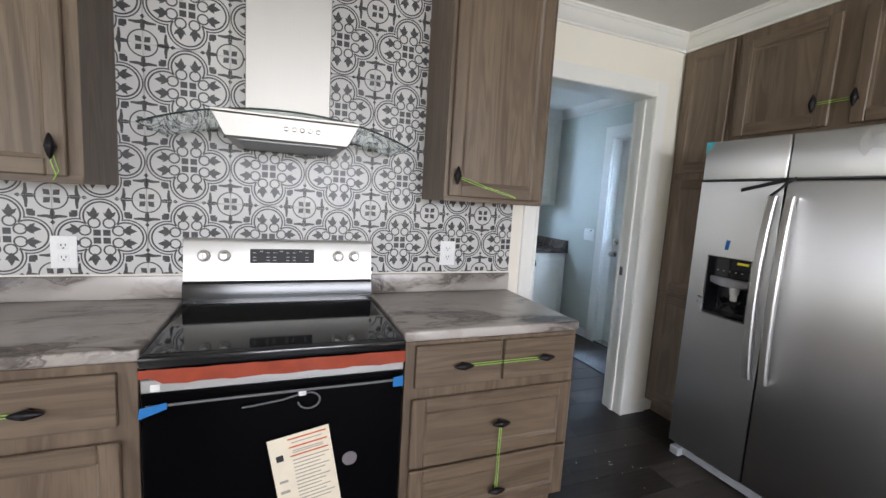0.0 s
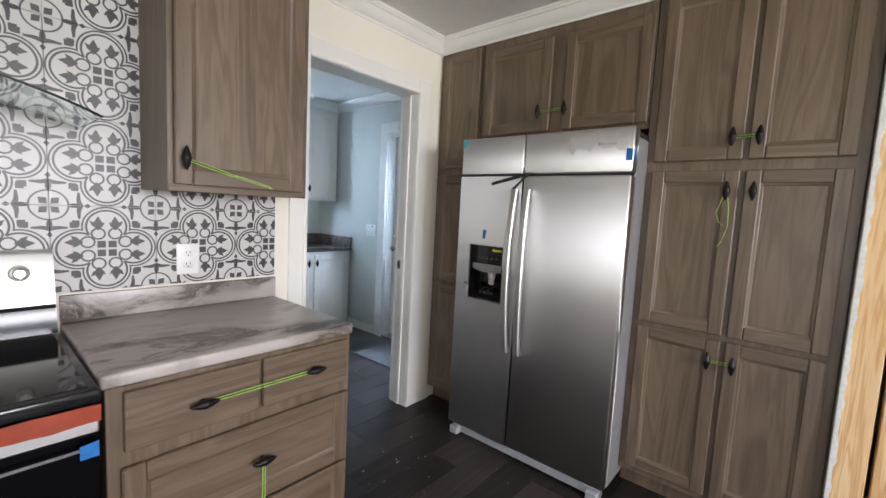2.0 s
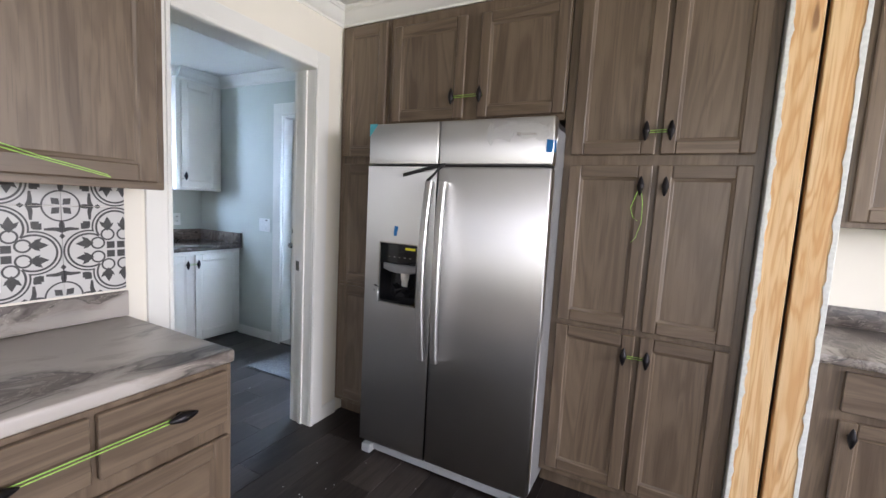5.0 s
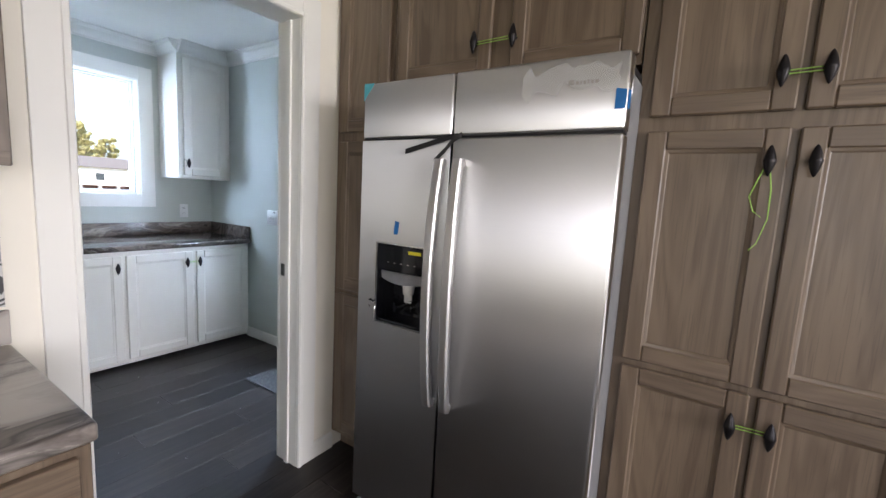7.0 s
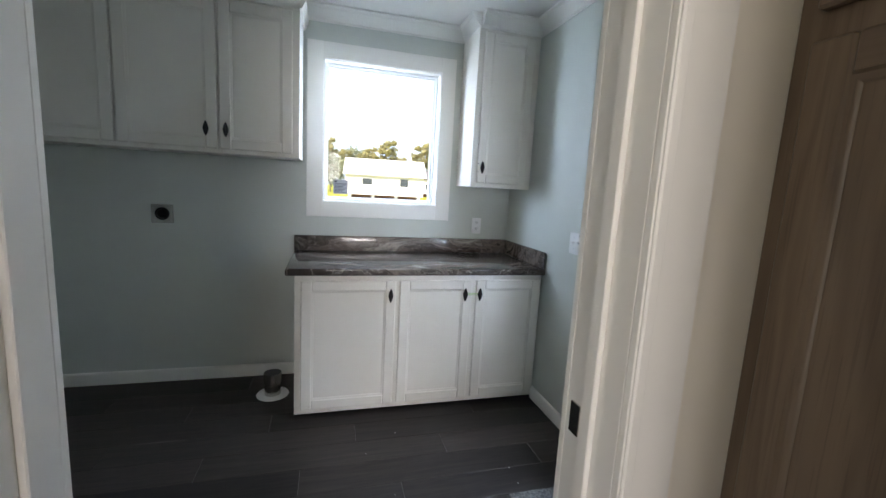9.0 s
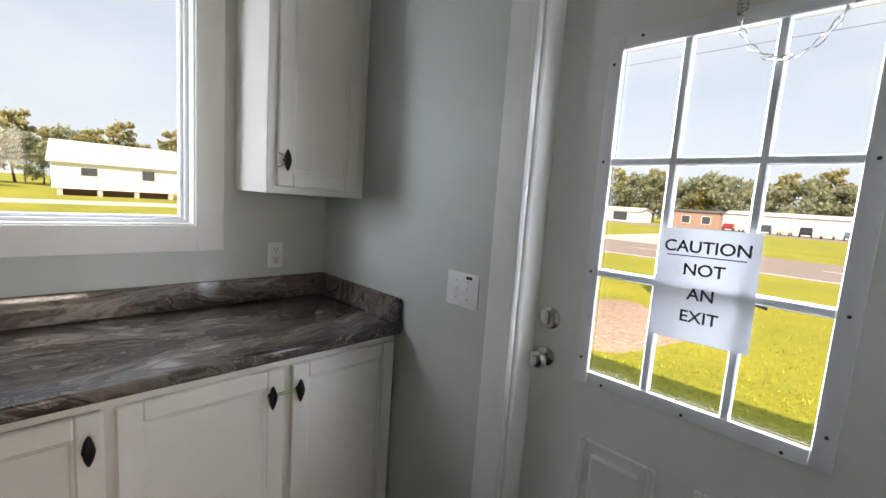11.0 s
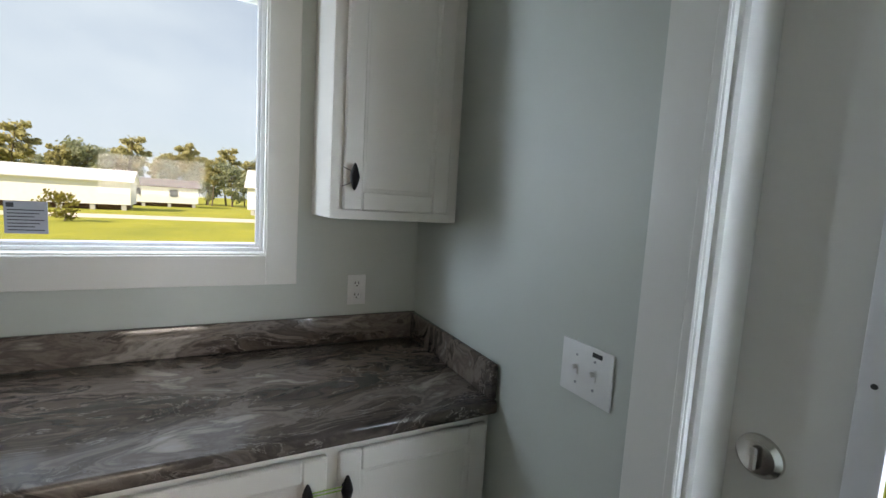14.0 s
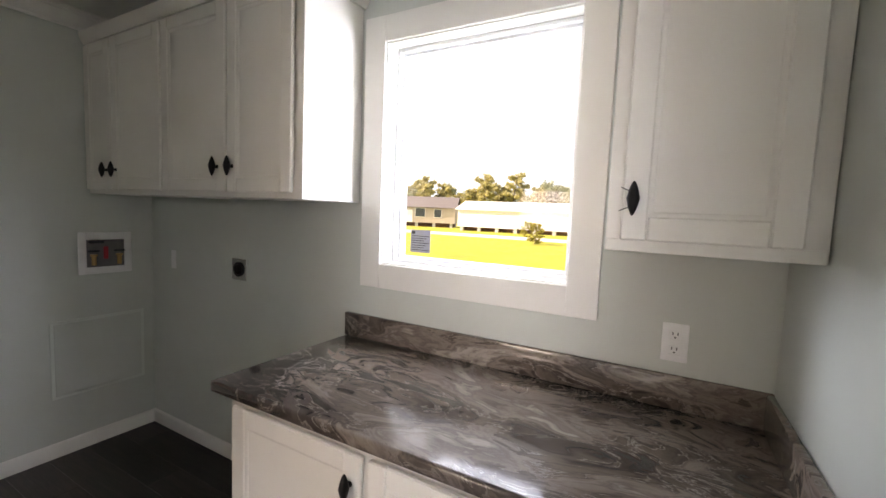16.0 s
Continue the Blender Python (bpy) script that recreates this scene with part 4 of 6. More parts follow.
# handle hung by zip ties, tape, tag
tube_pts = [(RX0 + 0.02, RF - 0.014, 0.752), (RX0 + 0.2, RF - 0.016, 0.755), (0.05, RF - 0.017, 0.757), (RX1 - 0.2, RF - 0.016, 0.757), (RX1 - 0.02, RF - 0.014, 0.757)]
DULL_GREY = plain("dull_grey_plastic", (0.13, 0.13, 0.135), 0.5)
part("handle_strip", tube(bmesh.new(), tube_pts, 0.0042, 8), DULL_GREY, rng, "grey strip taped across the oven door")
tie = place("cable_tie", (0.095, RF - 0.02, 0.75), "grey cable tie looped on the oven door", "cable tie")
part("loop", tube(bmesh.new(), [(0.095 + 0.035 * math.cos(a) + 0.02, RF - 0.010, 0.715 + 0.028 * math.sin(a)) for a in [2.2 - 0.35 * i for i in range(16)]], 0.003, 6), DULL_GREY, tie)
part("tail", tube(bmesh.new(), [(0.09, RF - 0.012, 0.742), (0.03, RF - 0.012, 0.728), (-0.05, RF - 0.010, 0.718), (-0.09, RF - 0.010, 0.715)], 0.003, 6), DULL_GREY, tie)
part("lock", boxes((0.08, 0.105, RF - 0.022, RF - 0.003, 0.738, 0.754), bevel=0.003), WHITE_PLASTIC, tie)


def tape(name, pts, material, label, out):
    """A strip of masking tape: a thin quad lying on a surface, given by its four corners."""
    bm = bmesh.new()
    f = bm.faces.new([bm.verts.new(p) for p in pts])
    r = bmesh.ops.extrude_face_region(bm, geom=[f])
    bmesh.ops.translate(bm, verts=[v for v in r["geom"] if isinstance(v, bmesh.types.BMVert)], vec=out)
    return solid(name, bm, material, label, "tape", base=pts[0])


tape("masking_tape", [(RX0 + 0.002, RF - 0.0215, 0.718), (RX0 + 0.075, RF - 0.0215, 0.744), (RX0 + 0.075, RF - 0.0215, 0.764), (RX0 + 0.006, RF - 0.0215, 0.752)], BLUE_TAPE, "strip of blue masking tape on the oven door", (0, 0.001, 0))
tape("masking_tape", [(RX1 - 0.045, RF - 0.0215, 0.735), (RX1 - 0.008, RF - 0.0215, 0.735), (RX1 - 0.008, RF - 0.0215, 0.775), (RX1 - 0.045, RF - 0.0215, 0.77)], BLUE_TAPE, "square of blue masking tape on the oven door", (0, 0.001, 0))
tag = place("warning_tag", (0.10, RF - 0.008, 0.30), "cream printed warning tag hanging on the oven door", "tag")
tm = Matrix.Translation((0.11, RF - 0.008, 0.46)) @ Matrix.Rotation(radians(-10), 4, "Y")


def tag_box(x0, x1, z0, z1, out, name, mat, label=""):
    bm = boxes((x0, x1, -out - 0.0008, -out, z0, z1))
    bmesh.ops.transform(bm, matrix=tm, verts=bm.verts[:])
    part(name, bm, mat, tag, label)


tag_box(-0.103, 0.097, -0.155, 0.145, 0, "sheet", TAG_PAPER)
for i, z in enumerate((0.128, 0.098, 0.066)):
    tag_box(-0.04, 0.085, z, z + 0.005, 0.001, "print_line", RED_INK)
for i in range(13):
    tag_box(-0.035, 0.085 - (i * 37 % 11) * 0.004, 0.05 - i * 0.0135, 0.0535 - i * 0.0135, 0.001, "print_line", GREY_INK)
for z in (0.085, 0.078, 0.115):
    tag_box(-0.03, 0.07, z, z + 0.003, 0.001, "print_line", GREY_INK)
tag_box(-0.085, -0.062, 0.06, 0.082, 0.001, "print_symbol", INK)
tag_box(-0.088, -0.06, -0.02, -0.012, 0.001, "print_symbol", GREY_INK)
tag_box(-0.09, -0.06, -0.06, -0.05, 0.001, "print_symbol", GREY_INK)
bm = lathe(bmesh.new(), [(0, 0.026), (0.001, 0.026)], (0.258, RF - 0.001, 0.474), (0, -1, 0), 24)
part("round_badge", bm, plain("grey_badge", (0.16, 0.14, 0.15), 0.5), rng, "round grey energy badge")

# ---- range hood ----
HX = 0.042
hood = place("range_hood", (HX, WR, 1.56), "stainless chimney range hood with a curved glass canopy", "range hood")
bm = bmesh.new()
box(bm, XYZ, HX - 0.155, HX + 0.155, 1.71, WR - 0.012, 1.66, CZ, 0.002)
part("chimney", bm, HOOD_STEEL, hood, "bright stainless chimney cover")
bm = bmesh.new()
nx, T = 28, 0.006
rows = []
for i in range(nx + 1):
    s = -1 + 2 * i / nx
    x = HX + 0.475 * s
    z = 1.682 - 0.075 * abs(s) ** 2.1
    y0 = 1.515 + 0.10 * abs(s) ** 2.2
    rows.append([bm.verts.new((x, y, zz)) for y, zz in ((y0, z), (WR - 0.014, z), (WR - 0.014, z + T), (y0, z + T))])
for a, b in zip(rows, rows[1:]):
    for k in range(4):
        bm.faces.new((a[k], b[k], b[(k + 1) % 4], a[(k + 1) % 4]))
bm.faces.new(rows[0])
bm.faces.new(rows[-1][::-1])
canopy = part("glass_canopy", bm, HOOD_GLASS, hood, "smoky curved glass canopy")
bm = bmesh.new()
tube(bm, [(HX + 0.475 * (-1 + 2 * i / 24), 1.514 + 0.10 * abs(-1 + i / 12) ** 2.2, 1.685 - 0.075 * abs(-1 + i / 12) ** 2.1) for i in range(25)], 0.0035, 6)
part("glass_edge", bm, plain("dark_glass_edge", (0.02, 0.03, 0.03), 0.15), canopy, "dark polished glass edge")
bm = bmesh.new()
tp = [(HX - 0.246, 1.525), (HX + 0.246, 1.525), (HX + 0.246, WR - 0.014), (HX - 0.246, WR - 0.014)]
bt = [(HX - 0.206, 1.528), (HX + 0.206, 1.528), (HX + 0.206, WR - 0.014), (HX - 0.206, WR - 0.014)]
vt = [bm.verts.new((x, y, 1.662)) for x, y in tp]
vb = [bm.verts.new((x, y, 1.584)) for x, y in bt]
for k in range(4):
    bm.faces.new((vt[k], vt[(k + 1) % 4], vb[(k + 1) % 4], vb[k]))
bm.faces.new(vt)
bm.faces.new(vb[::-1])
bmesh.ops.bevel(bm, geom=bm.edges[:], offset=0.003, segments=1, affect="EDGES")
hb = part("hood_body", bm, HOOD_STEEL, hood)
part("rim", boxes((HX - 0.247, HX + 0.247, 1.523, WR - 0.016, 1.663, 1.674), bevel=0.002), HOOD_STEEL, hood)
for i in range(5):
    bm = lathe(bmesh.new(), [(0, 0.0085), (0.006, 0.0075), (0.007, 0.005)], (HX - 0.01 + 0.027 * i, 1.5275, 1.626), (0, -1, -0.03), 12)
    part("button", bm, CHROME, hb)
part("badge_mark", boxes((HX - 0.135, HX - 0.085, 1.5252, 1.530, 1.632, 1.6355)), GREY_PLASTIC, hb)
part("filter", boxes((HX - 0.17, HX + 0.17, 1.57, WR - 0.04, 1.578, 1.5835), bevel=0.001), plain("filter_mesh", (0.2, 0.2, 0.2), 0.4, 0.8), hood, "grey grease filter")

# ---- refrigerator ----
FRX = 2.20
fr = place("refrigerator", (FRX, 1.1, 0), "stainless side-by-side refrigerator with an ice dispenser, tape still on", "refrigerator")
FY0, FY1, FSP = 0.622, 1.590, 1.172
SIDE = plain("grey_fridge_side", (0.26, 0.26, 0.265), 0.45, 0.3)
part("body", boxes((FRX + 0.075, FRX + 0.72, FY0 + 0.006, FY1 - 0.006, 0.05, 1.775), bevel=0.006), SIDE, fr)


def fridge_door(name, y0, y1, z0, z1, hole=None):
    bm = bmesh.new()
    if hole is None:
        box(bm, XYZ, FRX, FRX + 0.07, y0, y1, z0, z1, 0.008, 0, 3)
    else:
        h0, h1, hz0, hz1 = hole
        gy, gz = (y0, h0, h1, y1), (z0, hz0, hz1, z1)
        g = [[bm.verts.new((FRX, yy, zz)) for zz in gz] for yy in gy]
        fs = [bm.faces.new((g[i][j], g[i + 1][j], g[i + 1][j + 1], g[i][j + 1])) for i in range(3) for j in range(3) if (i, j) != (1, 1)]
        r = bmesh.ops.extrude_face_region(bm, geom=fs)
        bmesh.ops.translate(bm, verts=[v for v in r["geom"] if isinstance(v, bmesh.types.BMVert)], vec=(0.07, 0, 0))
    return part(name, bm, STEEL_Y, fr)


HOLE = (1.268, 1.494, 0.882, 1.196)
fd1 = fridge_door("freezer_door", FSP + 0.003, FY1, 0.075, 1.592, HOLE)
fd2 = fridge_door("fridge_door", FY0, FSP - 0.003, 0.075, 1.592)
fridge_door("top_panel", FSP + 0.003, FY1, 1.600, 1.808)
tp2 = fridge_door("top_panel", FY0, FSP - 0.003, 1.600, 1.808)
part("base_grille", boxes((FRX + 0.03, FRX + 0.07, FY0 + 0.02, FY1 - 0.02, 0.012, 0.068), bevel=0.003), GREY_PLASTIC, fr, "grey base grille")
for y in (FY0 + 0.02, FY1 - 0.075):
    part("foot", boxes((FRX - 0.004, FRX + 0.06, y, y + 0.06, 0, 0.05), bevel=0.006), GREY_PLASTIC, fr, "grey plastic leveling foot")


def fridge_handle(parent, y, lean):
    """A broad strap handle that bows out from the door."""
    bm = bmesh.new()
    n, rows = 24, []
    for i in range(n + 1):
        s = i / n
        z = 0.622 + 0.898 * s
        bow = math.sin(math.pi * s)
        x = FRX - 0.020 - 0.036 * bow ** 0.75
        yy = y + lean * (1 - bow)
        w, th = 0.019, 0.015
        rows.append([bm.verts.new((x + dx * th, yy + dy * w, z)) for dx, dy in ((1, -0.8), (1, 0.8), (0.6, 1), (-0.5, 1), (-0.9, 0.7), (-1, 0), (-0.9, -0.7), (-0.5, -1), (0.6, -1))])
    k_ = len(rows[0])
    for a, b in zip(rows, rows[1:]):
        for k in range(k_):
            bm.faces.new((a[k], a[(k + 1) % k_], b[(k + 1) % k_], b[k]))
    bm.faces.new(rows[0][::-1])
    bm.faces.new(rows[-1])
    for z in (0.622, 1.495):
        box(bm, XYZ, FRX - 0.02, FRX + 0.001, y + lean - 0.016, y + lean + 0.016, z, z + 0.025, 0.003)
    part("handle", bm, HANDLE, parent, "curved brushed steel handle")


fridge_handle(fd1, 1.206, -0.004)
fridge_handle(fd2, 1.122, 0.006)
# dispenser
dp = part("dispenser", boxes((FRX + 0.0545, FRX + 0.069, HOLE[0], HOLE[1], HOLE[2], HOLE[3])), BLACK_GLASS, fd1, "black recessed ice and water dispenser")
for a in ((HOLE[0], HOLE[0] + 0.006, HOLE[2], HOLE[3]), (HOLE[1] - 0.006, HOLE[1], HOLE[2], HOLE[3]), (HOLE[0] + 0.006, HOLE[1] - 0.006, HOLE[2], HOLE[2] + 0.012)):
    part("cavity_side", boxes((FRX + 0.004, FRX + 0.0543, *a)), BLACK_GLASS, dp)
part("dispenser_panel", boxes((FRX - 0.002, FRX + 0.05, HOLE[0], HOLE[1], 1.092, HOLE[3]), bevel=0.003), BLACK_GLASS, fd1, "glossy black control panel")
bz = bmesh.new()
for a in ((HOLE[0] - 0.006, HOLE[0], HOLE[2] - 0.006, HOLE[3] + 0.006), (HOLE[1], HOLE[1] + 0.006, HOLE[2] - 0.006, HOLE[3] + 0.006), (HOLE[0], HOLE[1], HOLE[2] - 0.006, HOLE[2]), (HOLE[0], HOLE[1], HOLE[3], HOLE[3] + 0.006)):
    box(bz, XYZ, FRX - 0.003, FRX + 0.004, *a, 0.001)
part("dispenser_bezel", bz, CHROME, fd1)
CHUTE = plain("grey_chute", (0.42, 0.42, 0.43), 0.28, 0.6)
bm = bmesh.new()
n, rows = 12, []
for i in range(n + 1):
    u = -1 + 2 * i / n
    sag = 0.016 * (1 - u * u)
    rows.append([bm.verts.new(v) for v in ((FRX + 0.05, 1.381 + 0.1 * u, 1.088), (FRX + 0.014 - 0.008 * (1 - u * u), 1.381 + 0.1 * u, 1.088), (FRX + 0.018 - 0.008 * (1 - u * u), 1.381 + 0.1 * u, 1.058 - sag), (FRX + 0.05, 1.381 + 0.1 * u, 1.050 - sag))])
for a, b in zip(rows, rows[1:]):
    for k in range(4):
        bm.faces.new((a[k], a[(k + 1) % 4], b[(k + 1) % 4], b[k]))
bm.faces.new(rows[0])
bm.faces.new(rows[-1][::-1])
part("chute", bm, CHUTE, fd1, "grey curved ice chute")
bm = bmesh.new()
lathe(bm, [(0, 0.019), (0.012, 0.022), (0.035, 0.024), (0.04, 0.018)], (FRX + 0.03, 1.352, 1.005), (0, 0, 1), 16, squash=(0.7, 1))
box(bm, XYZ, FRX + 0.024, FRX + 0.036, 1.334, 1.370, 0.972, 1.006, 0.004)
part("lever", bm, plain("pale_lever", (0.6, 0.58, 0.54), 0.3, 0.3), fd1, "pale grey dispenser lever")
part("warning_label", boxes((FRX - 0.0032, FRX - 0.0022, 1.277, 1.336, 1.169, 1.181)), YELLOW, fd1, "small yellow label")
for i in range(5):
    part("print_mark", boxes((FRX - 0.0032, FRX - 0.0022, 1.30 + 0.032 * i, 1.309 + 0.032 * i, 1.126, 1.129)), GREY_INK, fd1)
# crumpled clear film in the dispenser
FILM = glass("clear_film", (0.9, 0.92, 0.95), 0.15)
film_ = place("plastic_film", (FRX + 0.03, 1.38, 0.895), "crumpled clear plastic film lying in the ice dispenser", "film")
rr = random.Random(5)
for k in range(7):
    y, z = rr.uniform(1.29, 1.47), rr.uniform(0.90, 0.96)
    bm = bmesh.new()
    bm.faces.new([bm.verts.new((FRX + 0.03 + rr.uniform(-0.02, 0.015), y + rr.uniform(-0.04, 0.04), z + rr.uniform(-0.006, 0.05))) for _ in range(4)])
    part("fold", bm, FILM, film_)
for k in range(6):
    y, z = rr.uniform(1.485, 1.515), rr.uniform(0.92, 0.975)
    bm = bmesh.new()
    bm.faces.new([bm.verts.new((FRX - 0.006 + rr.uniform(-0.014, 0.002), y + rr.uniform(-0.016, 0.016), z + rr.uniform(-0.02, 0.02))) for _ in range(4)])
    part("fold", bm, FILM, film_)
# torn clear film clinging to the top panel
fm = Mat("cloudy_film", 0.3)
fm.set("Base Color", (0.85, 0.85, 0.85, 1)).set("Alpha", 0.2)
film_ = place("plastic_film", (FRX - 0.004, 0.78, 1.75), "torn clear film clinging to the refrigerator's top panel", "film")
rr = random.Random(12)
bm = bmesh.new()
nf = 14
hi_f = [bm.verts.new((FRX - 0.003 - 0.006 * rr.random(), 0.64 + 0.022 * i, 1.775 + rr.uniform(-0.018, 0.02))) for i in range(nf)]
mi_f = [bm.verts.new((FRX - 0.004 - 0.010 * rr.random(), 0.64 + 0.022 * i + rr.uniform(-0.008, 0.008), 1.752 + rr.uniform(-0.01, 0.01))) for i in range(nf)]
lo_f = [bm.verts.new((FRX - 0.003 - 0.006 * rr.random(), 0.64 + 0.022 * i, 1.728 - 0.03 * math.sin(i * 0.9) ** 2 + rr.uniform(-0.016, 0.012))) for i in range(nf)]
for ra, rb in ((hi_f, mi_f), (mi_f, lo_f)):
    for i in range(nf - 1):
        bm.faces.new((ra[i], ra[i + 1], rb[i + 1], rb[i]))
part("sheet", bm, fm.m, film_, "", False)
# maker's mark as plain bars
for i, (a, b) in enumerate(((0.700, 0.711), (0.714, 0.722), (0.726, 0.731), (0.735, 0.742), (0.746, 0.751), (0.755, 0.764), (0.768, 0.785))):
    part("badge_mark", boxes((FRX - 0.0015, FRX + 0.001, a, b, 1.728, 1.738 + (0.004 if i in (2, 6) else 0))), GREY_INK, tp2)
bm = bmesh.new()
strip = [(FRX - 0.014, FSP + 0.19, 1.548), (FRX - 0.014, FSP + 0.08, 1.574), (FRX - 0.018, FSP + 0.0, 1.592), (FRX - 0.012, FSP - 0.03, 1.597)]
strip2 = [(FRX - 0.030, FSP + 0.05, 1.512), (FRX - 0.024, FSP + 0.01, 1.55), (FRX - 0.02, FSP - 0.02, 1.585), (FRX - 0.012, FSP - 0.045, 1.600)]
for st in (strip, strip2):
    vs = [[bm.verts.new((x + dx, y, z + dz)) for dx, dz in ((0, -0.009), (0, 0.009), (0.0015, 0.009), (0.0015, -0.009))] for x, y, z in st]
    for a, b in zip(vs, vs[1:]):
        for k in range(4):
            bm.faces.new((a[k], a[(k + 1) % 4], b[(k + 1) % 4], b[k]))
    bm.faces.new(vs[0])
    bm.faces.new(vs[-1])
solid("cable_tie", bm, BLACK, "black plastic tie holding the refrigerator handles", "cable tie", base=(FRX - 0.014, FSP, 1.58))
part("gap_strip", boxes((FRX + 0.01, FRX + 0.06, FY0 + 0.002, FY1 - 0.002, 1.592, 1.600)), BLACK, fr)
part("top_cover", boxes((FRX + 0.075, FRX + 0.70, FY0 + 0.01, FY1 - 0.01, 1.776, 1.80), bevel=0.003), BLACK, fr)
tape("masking_tape", [(FRX - 0.001, FY1 - 0.002, 1.808), (FRX - 0.001, FY1 - 0.055, 1.808), (FRX - 0.001, FY1 - 0.045, 1.795), (FRX - 0.001, FY1 - 0.002, 1.745)], TEAL_TAPE, "teal tape on the refrigerator's top corner", (-0.001, 0, 0))
tape("masking_tape", [(FRX - 0.001, 1.394, 1.238), (FRX - 0.001, 1.412, 1.238), (FRX - 0.001, 1.408, 1.290), (FRX - 0.001, 1.386, 1.286)], BLUE_TAPE, "blue tape above the ice dispenser", (-0.001, 0, 0))
tape("masking_tape", [(FRX + 0.006, FY0 - 0.001, 1.655), (FRX + 0.035, FY0 - 0.001, 1.66), (FRX + 0.035, FY0 - 0.001, 1.71), (FRX + 0.006, FY0 - 0.001, 1.705)], BLUE_TAPE, "blue tape on the refrigerator's side edge", (0, -0.001, 0))
tape("masking_tape", [(FRX - 0.001, FY0 + 0.03, 1.655), (FRX - 0.001, FY0 + 0.002, 1.655), (FRX - 0.001, FY0 + 0.002, 1.705), (FRX - 0.001, FY0 + 0.03, 1.71)], BLUE_TAPE, "blue tape on the refrigerator's front edge", (-0.001, 0, 0))

# ---- utility cabinets ----
WCM = [WCAB, WCAB]
upper_cab(2.706, WE - 0.003, 1.422, CZ - 0.09, 0.335, mpN, WCM, [(2.742, 3.102, 1.450, CZ - 0.115, (2.768, 1.552))], "white painted wall cabinet in the corner beside the window", "utility wall cabinets", 0.06)
u1 = place("wall_cabinet", (WW, WN, 1.53), "long white painted wall cabinet with four doors over the laundry hookups", "cabinet", "utility wall cabinets")
bm = bmesh.new()
box(bm, mpN, WW + 0.003, 1.600, 0.002, 0.335, 1.53, 2.38, 0.002)
part("body", bm, WCM, u1)
bm = bmesh.new()
extrude(bm, [(0, 0), (0.012, 0), (0.03, 0.035), (0.034, 0.06), (0, 0.06)], mpN(WW + 0.003, 0.335, 2.372), mpN(1.6, 0.335, 2.372), (0, -1, 0))
extrude(bm, [(0, 0), (0.012, 0), (0.03, 0.035), (0.034, 0.06), (0, 0.06)], mpN(1.6, 0.37, 2.372), mpN(1.6, 0.0, 2.372), (1, 0, 0))
part("cornice", bm, WCAB, u1)
for a, b, k in ((-0.13, 0.163, 0.118), (0.175, 0.652, 0.219), (0.664, 1.158, 1.105), (1.170, 1.562, 1.207)):
    shaker(u1, mpN, a, b, 1.553, 2.355, 0.338, WCM, (k, 1.66), 0.06)
# base cabinet run
ub = place("base_cabinet", (1.59, 3.93, 0), "white painted three-door base cabinet under the utility counter", "cabinet")
UD = WN - 3.93
bm = bmesh.new()
box(bm, mpN, 1.595, WE - 0.003, 0.002, UD, 0.02, 0.872, 0.002)
part("body", bm, WCM, ub)
for a, b, k in ((1.631, 2.174, 2.140), (2.198, 2.657, 2.606), (2.685, 3.130, 2.703)):
    shaker(ub, mpN, a, b, 0.055, 0.838, UD + 0.001, WCM, (k, 0.752), 0.06)
# shaded copy of the kitchen's laminate, toned down for the dimmer room
LAM_SHADED = laminate("stone_laminate_shaded", -14, -0.03, 0.08)
counter("countertop", 1.548, WE - 0.002, WN - 3.882, mpN, "swirled brown and grey laminate counter under the window, darkened for shade", (0.022, 0.108), LAM_SHADED, [(WE - 0.024, WE - 0.003)])


# ---- outlets and switches ----
def outlet(name, mp, u, z, label, kind="outlet", w=0.074, h=0.122):
    root = place(name, mp(u, 0, z - h / 2), label, "outlet" if kind == "outlet" else "light switch")
    bm = bmesh.new()
    box(bm, mp, u - w / 2, u + w / 2, 0.0005, 0.006, z - h / 2, z + h / 2, 0.003, 0, 2)
    pl = part("plate", bm, WHITE_PLASTIC, root)
    if kind == "outlet":
        for dz in (0.024, -0.024):
            bm = bmesh.new()
            box(bm, mp, u - 0.017, u + 0.017, 0.005, 0.0075, z + dz - 0.014, z + dz + 0.014, 0.004, 0, 2)
            so = part("socket", bm, WHITE_PLASTIC, root)
            for du in (-0.007, 0.007):
                bm = bmesh.new()
                box(bm, mp, u + du - 0.0015, u + du + 0.0015, 0.007, 0.0079, z + dz, z + dz + 0.009)
                part("slot", bm, INK, so)
            bm = bmesh.new()
            box(bm, mp, u - 0.003, u + 0.003, 0.007, 0.0079, z + dz - 0.010, z + dz - 0.005, 0.001)
            part("slot", bm, INK, so)
    else:
        for du in (-0.026, 0.026):
            bm = bmesh.new()
            box(bm, mp, u + du - 0.006, u + du + 0.006, 0.005, 0.0075, z - 0.013, z + 0.013, 0.001)
            box(bm, mp, u + du - 0.004, u + du + 0.004, 0.006, 0.02, z + 0.0, z + 0.010, 0.002)
            part("toggle", bm, WHITE_PLASTIC, root)
            for dz in (0.032, -0.032):
                bm = lathe(bmesh.new(), [(0.005, 0.0035), (0.0072, 0.003)], mp(u + du, 0, z + dz), Vector(mp(u, 1, z)) - Vector(mp(u, 0, z)), 8)
                part("screw", bm, GREY_PLASTIC, root)
        bm = bmesh.new()
        box(bm, mp, u - 0.045, u - 0.018, 0.006, 0.0068, z + 0.042, z + 0.052)
        part("sticker", bm, INK, root, "tiny dark sticker")
    return root


